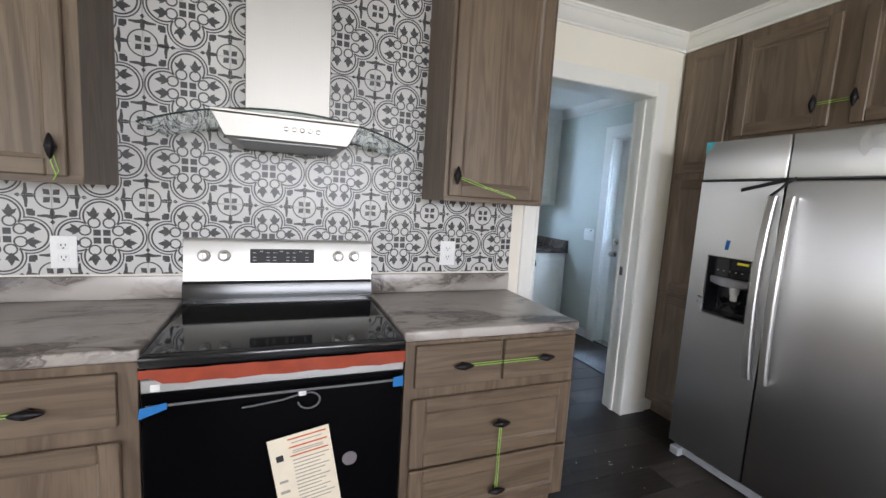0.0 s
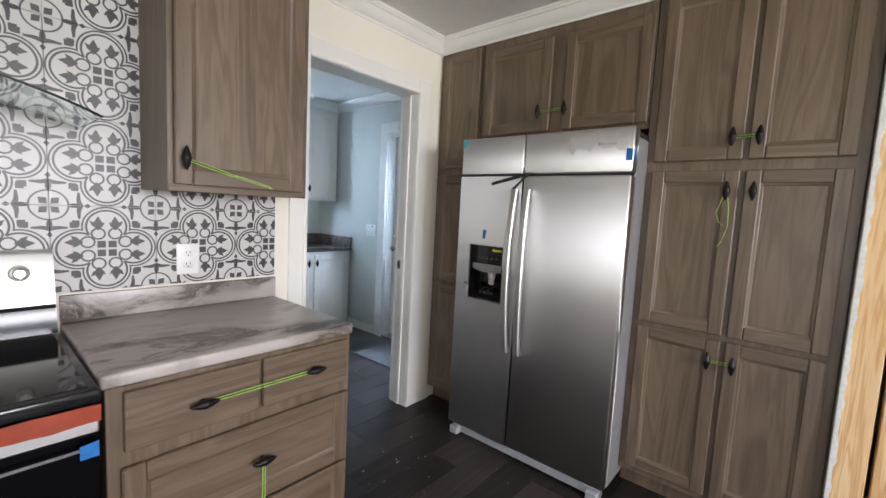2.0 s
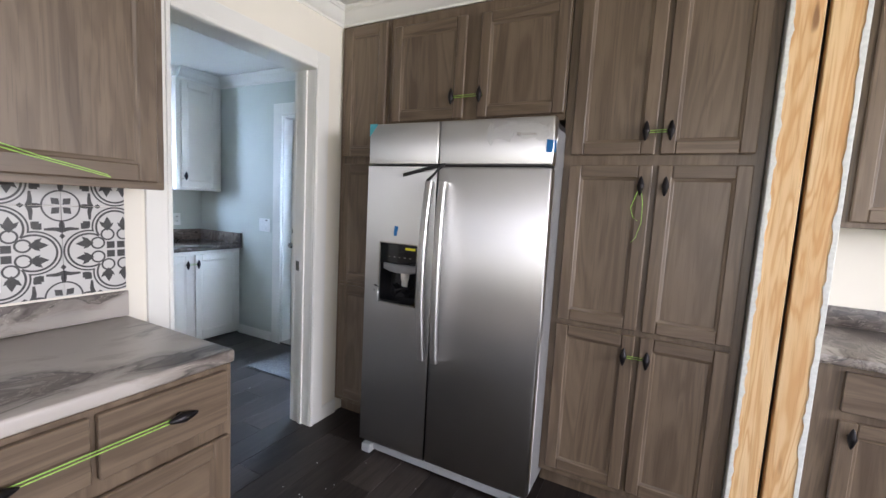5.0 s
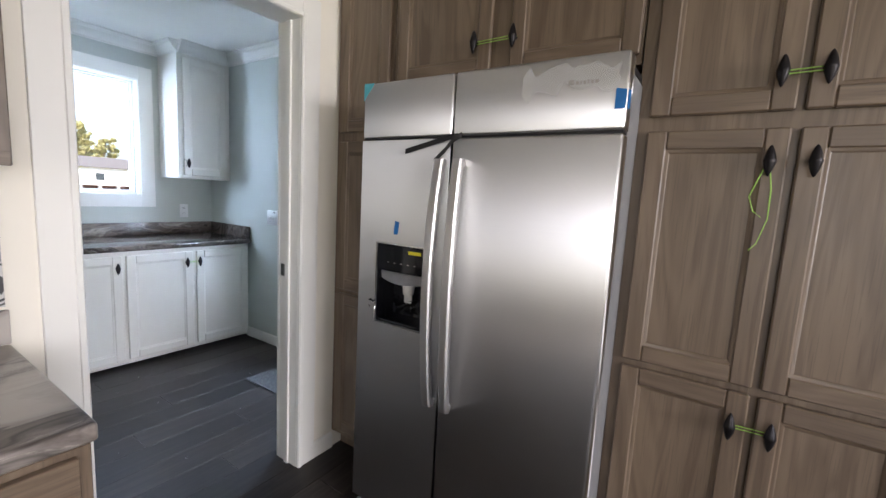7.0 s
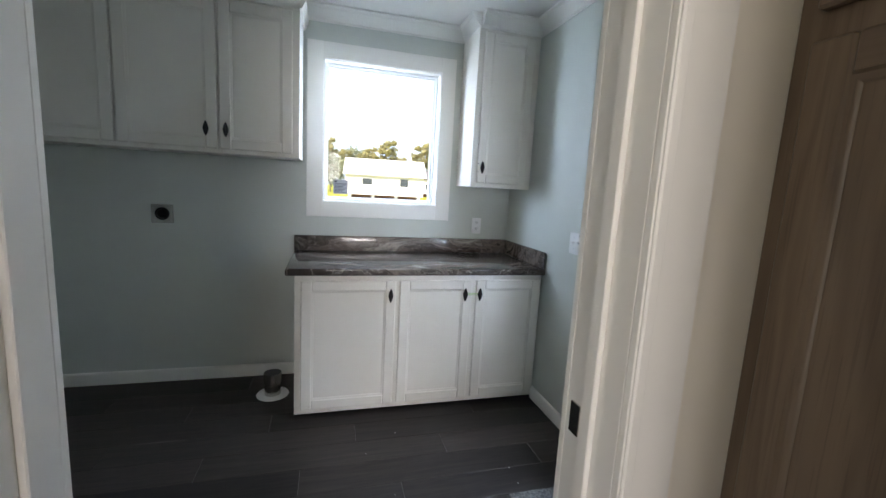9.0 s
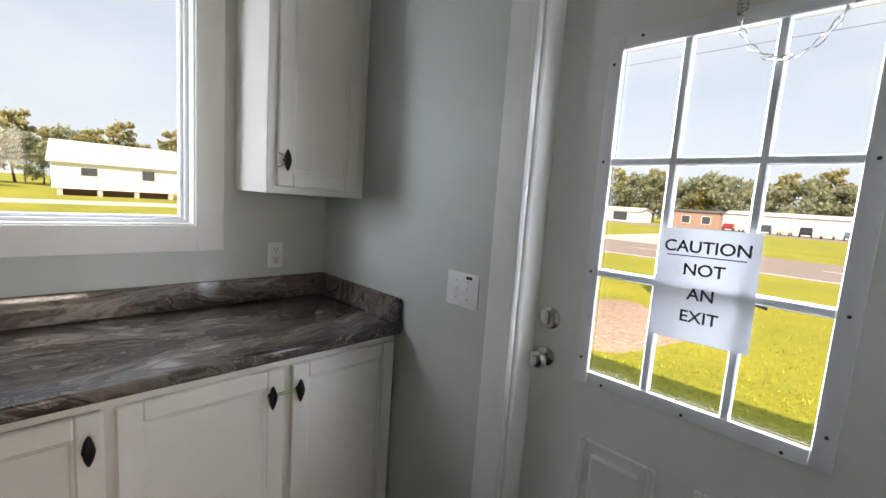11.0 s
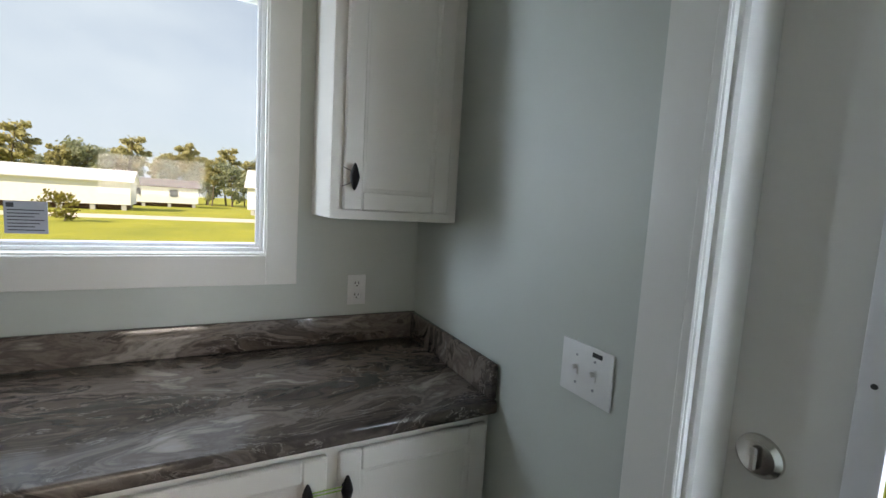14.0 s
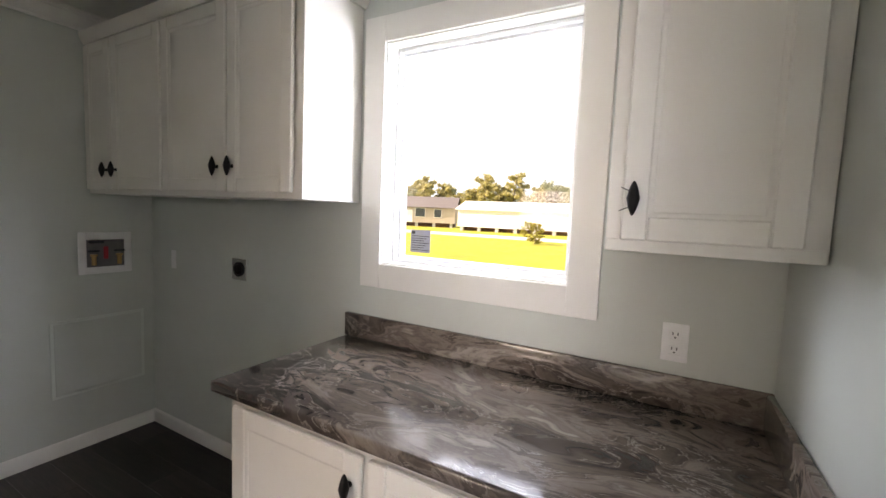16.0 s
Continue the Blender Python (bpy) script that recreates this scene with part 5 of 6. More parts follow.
mpT = facing("y", WR - 0.009, -1)
outlet("outlet", mpT, 0.862, 1.125, "white double outlet on the patterned tiles", "outlet", 0.086, 0.13)
outlet("outlet", mpT, -0.79, 1.115, "white double outlet on the patterned tiles", "outlet", 0.086, 0.13)
outlet("outlet", mpN, 2.890, 1.124, "white double outlet under the wall cabinet")
outlet("light_switch", mpE, 3.565, 1.127, "white double light switch beside the outer door", "switch", 0.148, 0.124)
dry = place("dryer_outlet", mpN(0.75, 0, 1.08), "dark round dryer outlet on a metal plate", "outlet")
bm = bmesh.new()
box(bm, mpN, 0.684, 0.810, 0.0005, 0.006, 1.079, 1.199, 0.003)
part("plate", bm, CHROME, dry)
part("socket", lathe(bmesh.new(), [(0.004, 0.042), (0.014, 0.04), (0.014, 0.03), (0.006, 0.028)], mpN(0.747, 0, 1.139), (0, -1, 0), 24), BLACK, dry)
bp = place("blank_plate", mpN(0.093, 0, 1.08), "small white blank wall plate", "wall plate")
bm = bmesh.new()
box(bm, mpN, 0.068, 0.118, 0.0005, 0.005, 1.08, 1.195, 0.002)
part("plate", bm, WHITE_PLASTIC, bp)
# washer box and access panel on the west wall
mpW = facing("x", WW, 1)
wb = place("washer_box", mpW(4.3, 0, 1.08), "white recessed washer hookup box with red and brass valves", "washer box")
bm = bmesh.new()
for a in ((4.155, 4.195, 1.050, 1.302), (4.388, 4.428, 1.050, 1.302), (4.195, 4.388, 1.256, 1.302), (4.195, 4.388, 1.050, 1.092)):
    box(bm, mpW, a[0], a[1], 0.0005, 0.009, a[2], a[3], 0.003)
part("frame", bm, WHITE_PLASTIC, wb)
# the back lies flush; the recess's shade is put into its dark grey
bm = bmesh.new()
box(bm, mpW, 4.195, 4.388, 0.0008, 0.0016, 1.092, 1.256)
part("back", bm, plain("shaded_box_back", (0.14, 0.13, 0.13), 0.6), wb)
for u, c in ((4.225, BRONZE), (4.355, BRONZE)):
    part("valve", lathe(bmesh.new(), [(0, 0.012), (0.05, 0.012), (0.055, 0.018), (0.065, 0.018)], mpW(u, 0.02, 1.105), (0, 0, 1), 12), plain("brass", (0.5, 0.33, 0.14), 0.35, 0.9), wb, "brass valve")
    bm = bmesh.new()
    box(bm, mpW, u - 0.028, u + 0.028, 0.015, 0.028, 1.183, 1.195, 0.003)
    part("lever", bm, INK, wb)
bm = bmesh.new()
box(bm, mpW, 4.275, 4.298, 0.012, 0.024, 1.14, 1.215, 0.004)
part("red_tag", bm, plain("red_plastic", (0.45, 0.02, 0.03), 0.5), wb, "red plastic valve handle")
bm = bmesh.new()
box(bm, mpW, 4.205, 4.28, 0.003, 0.02, 1.235, 1.25, 0.003)
part("hose_bar", bm, INK, wb)
ap = place("access_panel", mpW(4.27, 0, 0.36), "painted access panel in the laundry wall", "access panel")
bm = bmesh.new()
box(bm, mpW, 4.015, 4.490, 0.0005, 0.007, 0.342, 0.795, 0.002)
# rim in a paler sage than the cover, as a pale outline
part("frame", bm, paint("pale_sage_rim", (0.62, 0.66, 0.61), 0.45), ap, "paler rim round the cover")
bm = bmesh.new()
box(bm, mpW, 4.033, 4.472, 0.0065, 0.0105, 0.360, 0.777, 0.002)
part("cover", bm, SAGE, ap)

# dryer vent pipe, mat
vp = place("vent_pipe", (1.44, 4.25, 0), "short chrome vent pipe with a white floor flange", "vent pipe")
part("pipe", lathe(bmesh.new(), [(0, 0.05), (0.06, 0.05), (0.062, 0.053), (0.075, 0.053), (0.077, 0.055), (0.15, 0.055)], (1.44, 4.25, 0), (0, 0, 1), 28), CHROME, vp)
part("cap", lathe(bmesh.new(), [(0.149, 0.054), (0.152, 0.05)], (1.44, 4.25, 0), (0, 0, 1), 28), BLACK, vp, "dark foam cap")
part("flange", lathe(bmesh.new(), [(0.0005, 0.10), (0.004, 0.099), (0.006, 0.09), (0.006, 0.056)], (1.44, 4.25, 0), (0, 0, 1), 28), WHITE_PLASTIC, vp)
mm = Mat("grey_mat_pile", 0.95)
mm.set("Base Color", mm.ramp(mm.noise(120, 5), [(0.35, (0.03, 0.03, 0.031)), (0.65, (0.15, 0.145, 0.14))])).bump(mm.noise(300, 3), 0.9, 0.004)
bm = boxes((2.607, 3.06, 2.42, 3.09, 0.001, 0.012), bevel=0.004)
solid("door_mat", bm, mm.m, "grey looped pile door mat on the dark floor", "door mat", base=(2.83, 2.76, 0))

# ---- sign and door chain ----
sg = place("paper_sign", (XD - 0.02, 2.85, 1.10), "white paper sign taped over the door panes", "sign")
sm = Matrix.Translation((XD - 0.016, 2.847, 1.271)) @ Matrix.Rotation(radians(-1.2), 4, "X")
pt = Mat("sign_paper", 0.8)
pt.set("Base Color", (0.7, 0.7, 0.72, 1))
tr = pt.t.nodes.new("ShaderNodeBsdfTranslucent")
tr.inputs["Color"].default_value = (0.75, 0.75, 0.78, 1)
ms = pt.t.nodes.new("ShaderNodeMixShader")
ms.inputs["Fac"].default_value = 0.1
pt.t.links.new(pt.b.outputs[0], ms.inputs[1])
pt.t.links.new(tr.outputs[0], ms.inputs[2])
pt.t.links.new(ms.outputs[0], pt.t.nodes["Material Output"].inputs["Surface"])
bm = bmesh.new()
gn = 8
grid = [[bm.verts.new((0.003 * math.sin(i * 0.9) * math.sin(j * 0.7), -0.109 + 0.218 * i / gn, -0.143 + 0.286 * j / gn)) for j in range(gn + 1)] for i in range(gn + 1)]
for i in range(gn):
    for j in range(gn):
        bm.faces.new((grid[i][j], grid[i + 1][j], grid[i + 1][j + 1], grid[i][j + 1]))
bmesh.ops.transform(bm, matrix=sm, verts=bm.verts[:])
sheet = part("sheet", bm, pt.m, sg)


def words(text, size, centre, parent, face, bold=0.0, mat=INK, name="lettering"):
    """Flat lettering, its middle at centre; face: matrix from text plane to world."""
    cu = bpy.data.curves.new(name, "FONT")
    cu.body, cu.size, cu.align_x, cu.align_y, cu.offset, cu.extrude = text, size, "CENTER", "CENTER", bold, 0.0003
    tmp = bpy.data.objects.new(name, cu)
    scene.collection.objects.link(tmp)
    dg = bpy.context.evaluated_depsgraph_get()
    me = bpy.data.meshes.new_from_object(tmp.evaluated_get(dg))
    bpy.data.objects.remove(tmp)
    bm = bmesh.new()
    bm.from_mesh(me)
    bmesh.ops.transform(bm, matrix=face @ Matrix.Translation(centre), verts=bm.verts[:])
    return part(name, bm, mat, parent, "", False)


face_w = sm @ Matrix.Translation((-0.0055, 0, 0)) @ Matrix(((0, 0, -1, 0), (-1, 0, 0, 0), (0, 1, 0, 0), (0, 0, 0, 1)))
words("CAUTION", 0.0415, (0, 0.097, 0), sg, face_w, 0.0006)
words("NOT", 0.0415, (0, 0.040, 0), sg, face_w, 0.0006)
words("AN", 0.0415, (0, -0.022, 0), sg, face_w, 0.0006)
words("EXIT", 0.0415, (0, -0.079, 0), sg, face_w, 0.0006)
bm = boxes((-0.0062, -0.0055, -0.085, 0.085, 0.0735, 0.076))
bmesh.ops.transform(bm, matrix=sm, verts=bm.verts[:])
part("underline", bm, INK, sg)

dc = place("door_chain", (XD, 2.845, 1.9), "steel door chain with a damping spring on a red bracket", "door chain")
part("bracket", boxes((XD - 0.03, XD - 0.001, 2.828, 2.862, 2.085, 2.115), bevel=0.003), CHROME, dc)
part("red_pad", boxes((XD - 0.034, XD - 0.004, 2.826, 2.864, 2.113, 2.120), bevel=0.001), plain("red_pad", (0.5, 0.02, 0.03), 0.5), dc, "red plastic pad")
part("spring", tube(bmesh.new(), [(XD - 0.025 + 0.009 * math.cos(i * 0.7), 2.845 + 0.011 * math.sin(i * 0.7), 2.06 - 0.00098 * i) for i in range(150)], 0.0023, 5), CHROME, dc, "coiled steel spring")
part("rod", tube(bmesh.new(), [(XD - 0.025, 2.845, 2.09), (XD - 0.025, 2.845, 1.905)], 0.003, 6), CHROME, dc)
ctrl = [(2.847, 1.905), (2.838, 1.868), (2.815, 1.830), (2.785, 1.805), (2.754, 1.797), (2.725, 1.803), (2.70, 1.822), (2.678, 1.852), (2.661, 1.885), (2.652, 1.912), (2.640, 1.96), (2.627, 2.03), (2.615, 2.10)]
links = []
for (a, b), (c, d) in zip(ctrl, ctrl[1:]):
    k = max(1, round(math.hypot(c - a, d - b) / 0.021))
    links += [((a + (c - a) * i / k), (b + (d - b) * i / k), math.atan2(d - b, c - a)) for i in range(k)]
lm = bmesh.new()
tube(lm, [(0.006 * math.cos(a), (0.0135 * math.sin(a)), 0) for a in [i * math.pi / 6 for i in range(13)]], 0.0014, 5)
link_mesh = mesh_of("link", lm, CHROME)
for i, (y, z, ang) in enumerate(links):
    ob = new("link", link_mesh)
    ob.parent = dc
    t_ = Vector((0, math.cos(ang), math.sin(ang)))
    s_ = Vector((1, 0, 0)) if i % 2 else Vector((0, -t_.z, t_.y))
    n_ = s_.cross(t_)
    ob.matrix_local = Matrix.Translation(Vector((XD - 0.024, y, z)) - ORIGIN[dc]) @ Matrix((s_, t_, n_)).transposed().to_4x4()

# ---- rubber bands on the knobs ----
G = "green rubber bands"
K = FD + 0.02 + 0.018


def pair_band(mp, a, b, d):
    (u0, z0), (u1, z1) = a, b
    du, dz = u1 - u0, z1 - z0
    ln = math.hypot(du, dz)
    nu, nz = -dz / ln * 0.006, du / ln * 0.006
    band([mp(u0 + nu, d, z0 + nz), mp(u1 + nu * 0.6, d, z1 + nz * 0.6), mp(u1 + 0.012 * du / ln, d, z1 + 0.012 * dz / ln), mp(u1 - nu, d, z1 - nz), mp(u0 - nu * 0.4, d, z0 - nz * 0.4), mp(u0 - 0.012 * du / ln, d, z0 - 0.012 * dz / ln), mp(u0 + nu, d, z0 + nz)], G)


pair_band(mpR, (0.692, 0.774), (1.07, 0.778), K)
pair_band(mpR, (0.875, 0.512), (0.877, 0.212), K)
pair_band(mpR, (-0.628, 0.758), (-1.16, 0.758), K)
KF = 0.02 + 0.014
pair_band(mpF, (1.228, 1.976), (1.068, 1.976), KF)
pair_band(mpF, (0.286, 1.767), (0.192, 1.767), KF)
pair_band(mpF, (0.286, 0.776), (0.192, 0.776), KF)
pair_band(mpN, (2.606, 0.752), (2.703, 0.752), UD + 0.034)
dU = 0.325 + 0.003 + 0.019 + 0.014
band([mpR(0.745, dU, 1.516), mpR(0.80, dU - 0.006, 1.500), mpR(0.87, dU - 0.011, 1.482), mpR(0.96, dU - 0.0115, 1.461), mpR(1.06, dU - 0.0115, 1.438)], G, "loose green rubber band hanging from a cabinet knob")
band([mpR(0.745, dU, 1.522), mpR(0.81, dU - 0.007, 1.508), mpR(0.90, dU - 0.011, 1.481), mpR(0.98, dU - 0.0115, 1.463), mpR(1.05, dU - 0.0115, 1.445), mpR(1.06, dU - 0.0115, 1.438)], G, "loose green rubber band hanging from a cabinet knob")
band([mpR(-0.672, dU, 1.50), mpR(-0.676, dU, 1.46), mpR(-0.664, dU, 1.42), mpR(-0.672, dU, 1.40), mpR(-0.656, dU, 1.43), mpR(-0.668, dU, 1.48)], G, "loose green rubber band hanging from a cabinet knob")
band([mpF(0.290, KF, 1.53), mpF(0.306, KF - 0.008, 1.48), mpF(0.318, KF - 0.012, 1.44), mpF(0.305, KF - 0.012, 1.40), mpF(0.286, KF - 0.012, 1.385)], G, "loose green rubber band hanging from a pantry knob")
band([mpF(0.283, KF, 1.53), mpF(0.272, KF - 0.008, 1.46), mpF(0.270, KF - 0.012, 1.38), mpF(0.287, KF - 0.012, 1.31), mpF(0.302, KF - 0.012, 1.29)], G, "loose green rubber band hanging from a pantry knob")

# dark wire twisted round the corner cabinet's knob
wire = bmesh.new()
tube(wire, [mpN(2.768, 0.372, 1.56), mpN(2.755, 0.366, 1.572), mpN(2.738, 0.362, 1.58)], 0.0012, 5)
tube(wire, [mpN(2.768, 0.372, 1.545), mpN(2.755, 0.366, 1.53), mpN(2.736, 0.362, 1.522)], 0.0012, 5)
solid("twist_tie", wire, INK, "dark twist tie round the wall cabinet knob", "twist tie", base=mpN(2.768, 0.372, 1.55))

# ---- far kitchen behind the wall stub ----
mpX = facing("x", WE, -1)
fb = place("base_cabinet", (2.56, -1.9, 0), "brown stained oak base cabinet behind the wall end", "cabinet", "far kitchen cabinets")
bm = bmesh.new()
box(bm, mpX, -1.9, PY0 - 0.004, 0.002, 0.60, 0.10, 0.872, 0.002)
box(bm, mpX, -1.9, PY0 - 0.004, 0.002, 0.53, 0, 0.10)
part("body", bm, OAKY, fb)
for a, b in ((-0.95, -0.50), (-1.42, -0.97), (-1.88, -1.44)):
    slab_front(fb, a, b, 0.69, 0.85, ((a + b) / 2, 0.77), mpX, 0.601, OAKY)
    shaker(fb, mpX, a, b, 0.115, 0.655, 0.601, OAKY, (b - 0.035, 0.60))
counter("countertop", -1.9, PY0 - 0.004, 0.64, mpX, "swirled laminate counter beyond the bare studs")
fu = place("wall_cabinet", (2.82, -1.9, 1.4), "brown stained oak wall cabinet beyond the bare studs", "cabinet", "far kitchen cabinets")
bm = bmesh.new()
box(bm, mpX, -1.9, PY0 - 0.004, 0.002, 0.325, 1.405, CZ - 0.115, 0.002)
part("body", bm, OAKY, fu)
for a, b in ((-1.0, -0.52), (-1.5, -1.02)):
    shaker(fu, mpX, a, b, 1.43, CZ - 0.13, 0.328, OAKY, (a + 0.03, 1.52))

# ---- outdoors ----
GZ = -0.75
gm = Mat("lawn_ground", 0.95)
gn_ = gm.noise(0.35, 5)
gf = gm.noise(14, 4)
grass_c = gm.ramp(gf * 0.5 + gn_ * 0.5, [(0.35, (0.17, 0.19, 0.012)), (0.55, (0.28, 0.275, 0.016)), (0.7, (0.39, 0.345, 0.025))])
gm.set("Base Color", grass_c).bump(gf, 0.8, 0.05)
bm = boxes((-400, 400, -400, 400, GZ - 0.5, GZ))
structure("ground", bm, gm.m, "sunlit mown yellow-green lawn", "ground")
structure("foundation", boxes((-3.2, 3.28, -4.4, 4.7, GZ, -0.12)), plain("skirting", (0.5, 0.5, 0.48), 0.8), "pale skirting under the house", "foundation")
ASPH = plain("asphalt", (0.25, 0.205, 0.185), 0.9, 0, 0.15, 6)
CONC = plain("pale_gravel", (0.52, 0.47, 0.4), 0.95, 0, 0.2, 3)
structure("road", boxes((24, 35, -300, 300, GZ, GZ + 0.02)), ASPH, "grey two-lane asphalt road", "road")
for x in (29.4,):
    for k in range(-9, 12):
        tagged(solid("lane_mark", boxes((x, x + 0.12, k * 9.0, k * 9.0 + 3.5, GZ + 0.021, GZ + 0.026)), plain("white_road_paint", (0.7, 0.7, 0.66), 0.7) if k == -9 else bpy.data.materials["white_road_paint"], "white painted dash on the asphalt road", "road marking", "structure", "lane dashes", (x, k * 9.0, GZ + 0.021)))
structure("road_edge_line", boxes((24.3, 24.45, -250, 250, GZ + 0.021, GZ + 0.026)), bpy.data.materials["white_road_paint"], "white edge line of the asphalt road", "road marking")
structure("driveway", boxes((24, 90, 13, 19, GZ, GZ + 0.015)), CONC, "pale concrete drive crossing to the road", "driveway")
structure("car_park", boxes((88, 110, -70, 45, GZ, GZ + 0.012)), ASPH, "grey asphalt car park", "car park")
structure("gravel_lane", boxes((-90, 22, 43, 49, GZ, GZ + 0.015)), CONC, "pale gravel lane between the houses", "lane")
bm = lathe(bmesh.new(), [(0, 1.0), (0.02, 0.97)], (0, 0, 0), (0, 0, 1), 26)
for v in bm.verts:
    v.co = Vector((v.co.x * 2.3 * (1 + 0.12 * math.sin(5 * v.co.y)), v.co.y * 1.5 * (1 + 0.1 * math.sin(4 * v.co.x)), v.co.z)) + Vector((10.2, 6.0, GZ))
structure("gravel_patch", bm, plain("brown_gravel", (0.36, 0.25, 0.19), 0.95, 0, 0.35, 12), "bare brown gravel patch in the lawn", "gravel")

# short grass near the doors
gr = random.Random(3)
verts, faces = [], []
for k in range(16000):
    x = 4.2 + 12 * gr.random() ** 1.3
    y = gr.uniform(-1.5 - 0.2 * x, 4 + 0.5 * x)
    if (x - 10.2) ** 2 / 4.4 + (y - 6.0) ** 2 / 1.9 < 1:
        continue
    a, h, w = gr.uniform(0, 6.28), gr.uniform(0.025, 0.07), gr.uniform(0.006, 0.014)
    i = len(verts)
    verts += [(x - w * math.cos(a), y - w * math.sin(a), GZ), (x + w * math.cos(a), y + w * math.sin(a), GZ), (x + gr.uniform(-0.03, 0.03), y + gr.uniform(-0.03, 0.03), GZ + h)]
    faces.append((i, i + 1, i + 2))
me = bpy.data.meshes.new("grass")
me.from_pydata(verts, [], faces)
bl = Mat("grass_blades", 0.7)
gi = bl.t.nodes.new("ShaderNodeNewGeometry")
bl.set("Base Color", bl.ramp(N(bl.t, gi.outputs["Random Per Island"]), [(0.0, (0.16, 0.17, 0.012)), (0.6, (0.31, 0.28, 0.018)), (1.0, (0.44, 0.36, 0.04))]))
me.materials.append(bl.m)
tagged(new("grass", me), "short mown yellow-green grass beside the house", "grass", "", "stuff")


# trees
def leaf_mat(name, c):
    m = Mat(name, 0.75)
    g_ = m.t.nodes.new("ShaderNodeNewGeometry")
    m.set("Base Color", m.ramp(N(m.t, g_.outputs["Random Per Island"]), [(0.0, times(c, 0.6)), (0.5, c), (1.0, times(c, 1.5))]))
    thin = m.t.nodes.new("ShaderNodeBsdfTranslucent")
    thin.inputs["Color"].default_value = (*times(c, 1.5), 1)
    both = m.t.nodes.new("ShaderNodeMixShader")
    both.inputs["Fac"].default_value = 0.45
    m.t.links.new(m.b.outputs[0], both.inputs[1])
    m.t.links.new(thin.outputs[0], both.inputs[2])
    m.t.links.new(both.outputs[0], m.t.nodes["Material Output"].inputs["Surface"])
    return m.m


# distance haze is mixed into the broadleaf and pine colours, paler than real leaves
HAZY_OAK_LEAF = leaf_mat("hazy_broadleaf_green", (0.26, 0.28, 0.18))
HAZY_PINE_LEAF = leaf_mat("hazy_pine_green", (0.34, 0.315, 0.15))
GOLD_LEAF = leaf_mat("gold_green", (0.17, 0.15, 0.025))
BARK = plain("bark", (0.13, 0.1, 0.075), 0.9, 0, 0.3, 8)


def tree(name, seed, height, spread, leaf, low, label, count=900, size=0.55):
    rr = random.Random(seed)
    root = place(name, (0, 0, 0), label, "tree")
    bm = bmesh.new()
    pts = [Vector((0.3 * math.sin(i * 0.8 + seed), 0.25 * math.sin(i * 0.6), height * 0.92 * i / 7)) for i in range(8)]
    n = 8
    rings = []
    for i, p in enumerate(pts):
        r = 0.035 * height * (1 - i / 7.6) * 0.45 + 0.02
        rings.append([bm.verts.new(p + Vector((math.cos(6.2832 * k / n) * r, math.sin(6.2832 * k / n) * r, 0))) for k in range(n)])
    for a, b in zip(rings, rings[1:]):
        for k in range(n):
            bm.faces.new((a[k], a[(k + 1) % n], b[(k + 1) % n], b[k]))
    tips = []
    for k in range(13):
        f = low + (0.95 - low) * k / 12
        base = pts[0].lerp(pts[7], f)
        a = k * 2.4 + rr.uniform(-0.4, 0.4)
        reach = spread * (0.35 + 0.65 * math.sin(math.pi * min(1, max(0.08, (f - low * 0.8) / (1.05 - low * 0.8))))) * rr.uniform(0.65, 1.05)
        tip = base + Vector((math.cos(a) * reach, math.sin(a) * reach, reach * rr.uniform(0.1, 0.45)))
        tube(bm, [base, base.lerp(tip, 0.5) + Vector((0, 0, 0.15)), tip], 0.012 * height * 0.5, 5)
        tips += [base.lerp(tip, q) for q in (0.45, 0.7, 0.88, 1.0)]
    tips.append(pts[7])
    part("trunk", bm, BARK, root, "rough brown trunk and limbs")
    vs, fs = [], []
    for k in range(count):
        c = rr.choice(tips) + Vector((rr.gauss(0, 0.1), rr.gauss(0, 0.1), rr.gauss(0, 0.075))) * spread * 1.3
        s = size * rr.uniform(0.5, 1.2)
        n1 = Vector((rr.gauss(0, 1), rr.gauss(0, 1), rr.gauss(0, 1))).normalized()
        n2 = n1.orthogonal().normalized() * s
        n3 = n1.cross(n2).normalized() * s * 0.6
        i = len(vs)
        vs += [c - n2, c + n3 * 0.8, c + n2 * 0.9, c - n3]
        fs.append((i, i + 1, i + 2, i + 3))
    me = bpy.data.meshes.new("crown")
    me.from_pydata([tuple(v) for v in vs], [], fs)
    me.materials.append(leaf)
    crown_ = new("crown", me)
    crown_.parent = root
    return root


oak = tree("oak_tree", 2, 12, 5.0, HAZY_OAK_LEAF, 0.2, "broad green tree beyond the road, its leaves paled for haze", 1900, 0.5)
pine = tree("pine_tree", 5, 15, 3.0, HAZY_PINE_LEAF, 0.5, "tall thin pine with an open crown", 1500, 0.5)
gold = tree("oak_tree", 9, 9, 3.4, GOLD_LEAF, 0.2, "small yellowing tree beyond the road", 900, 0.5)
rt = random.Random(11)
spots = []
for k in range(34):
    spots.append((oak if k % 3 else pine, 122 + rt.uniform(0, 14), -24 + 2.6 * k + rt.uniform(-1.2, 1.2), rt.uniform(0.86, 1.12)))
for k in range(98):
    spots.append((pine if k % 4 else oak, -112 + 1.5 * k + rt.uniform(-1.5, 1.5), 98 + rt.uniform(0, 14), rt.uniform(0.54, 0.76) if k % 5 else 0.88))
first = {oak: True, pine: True}
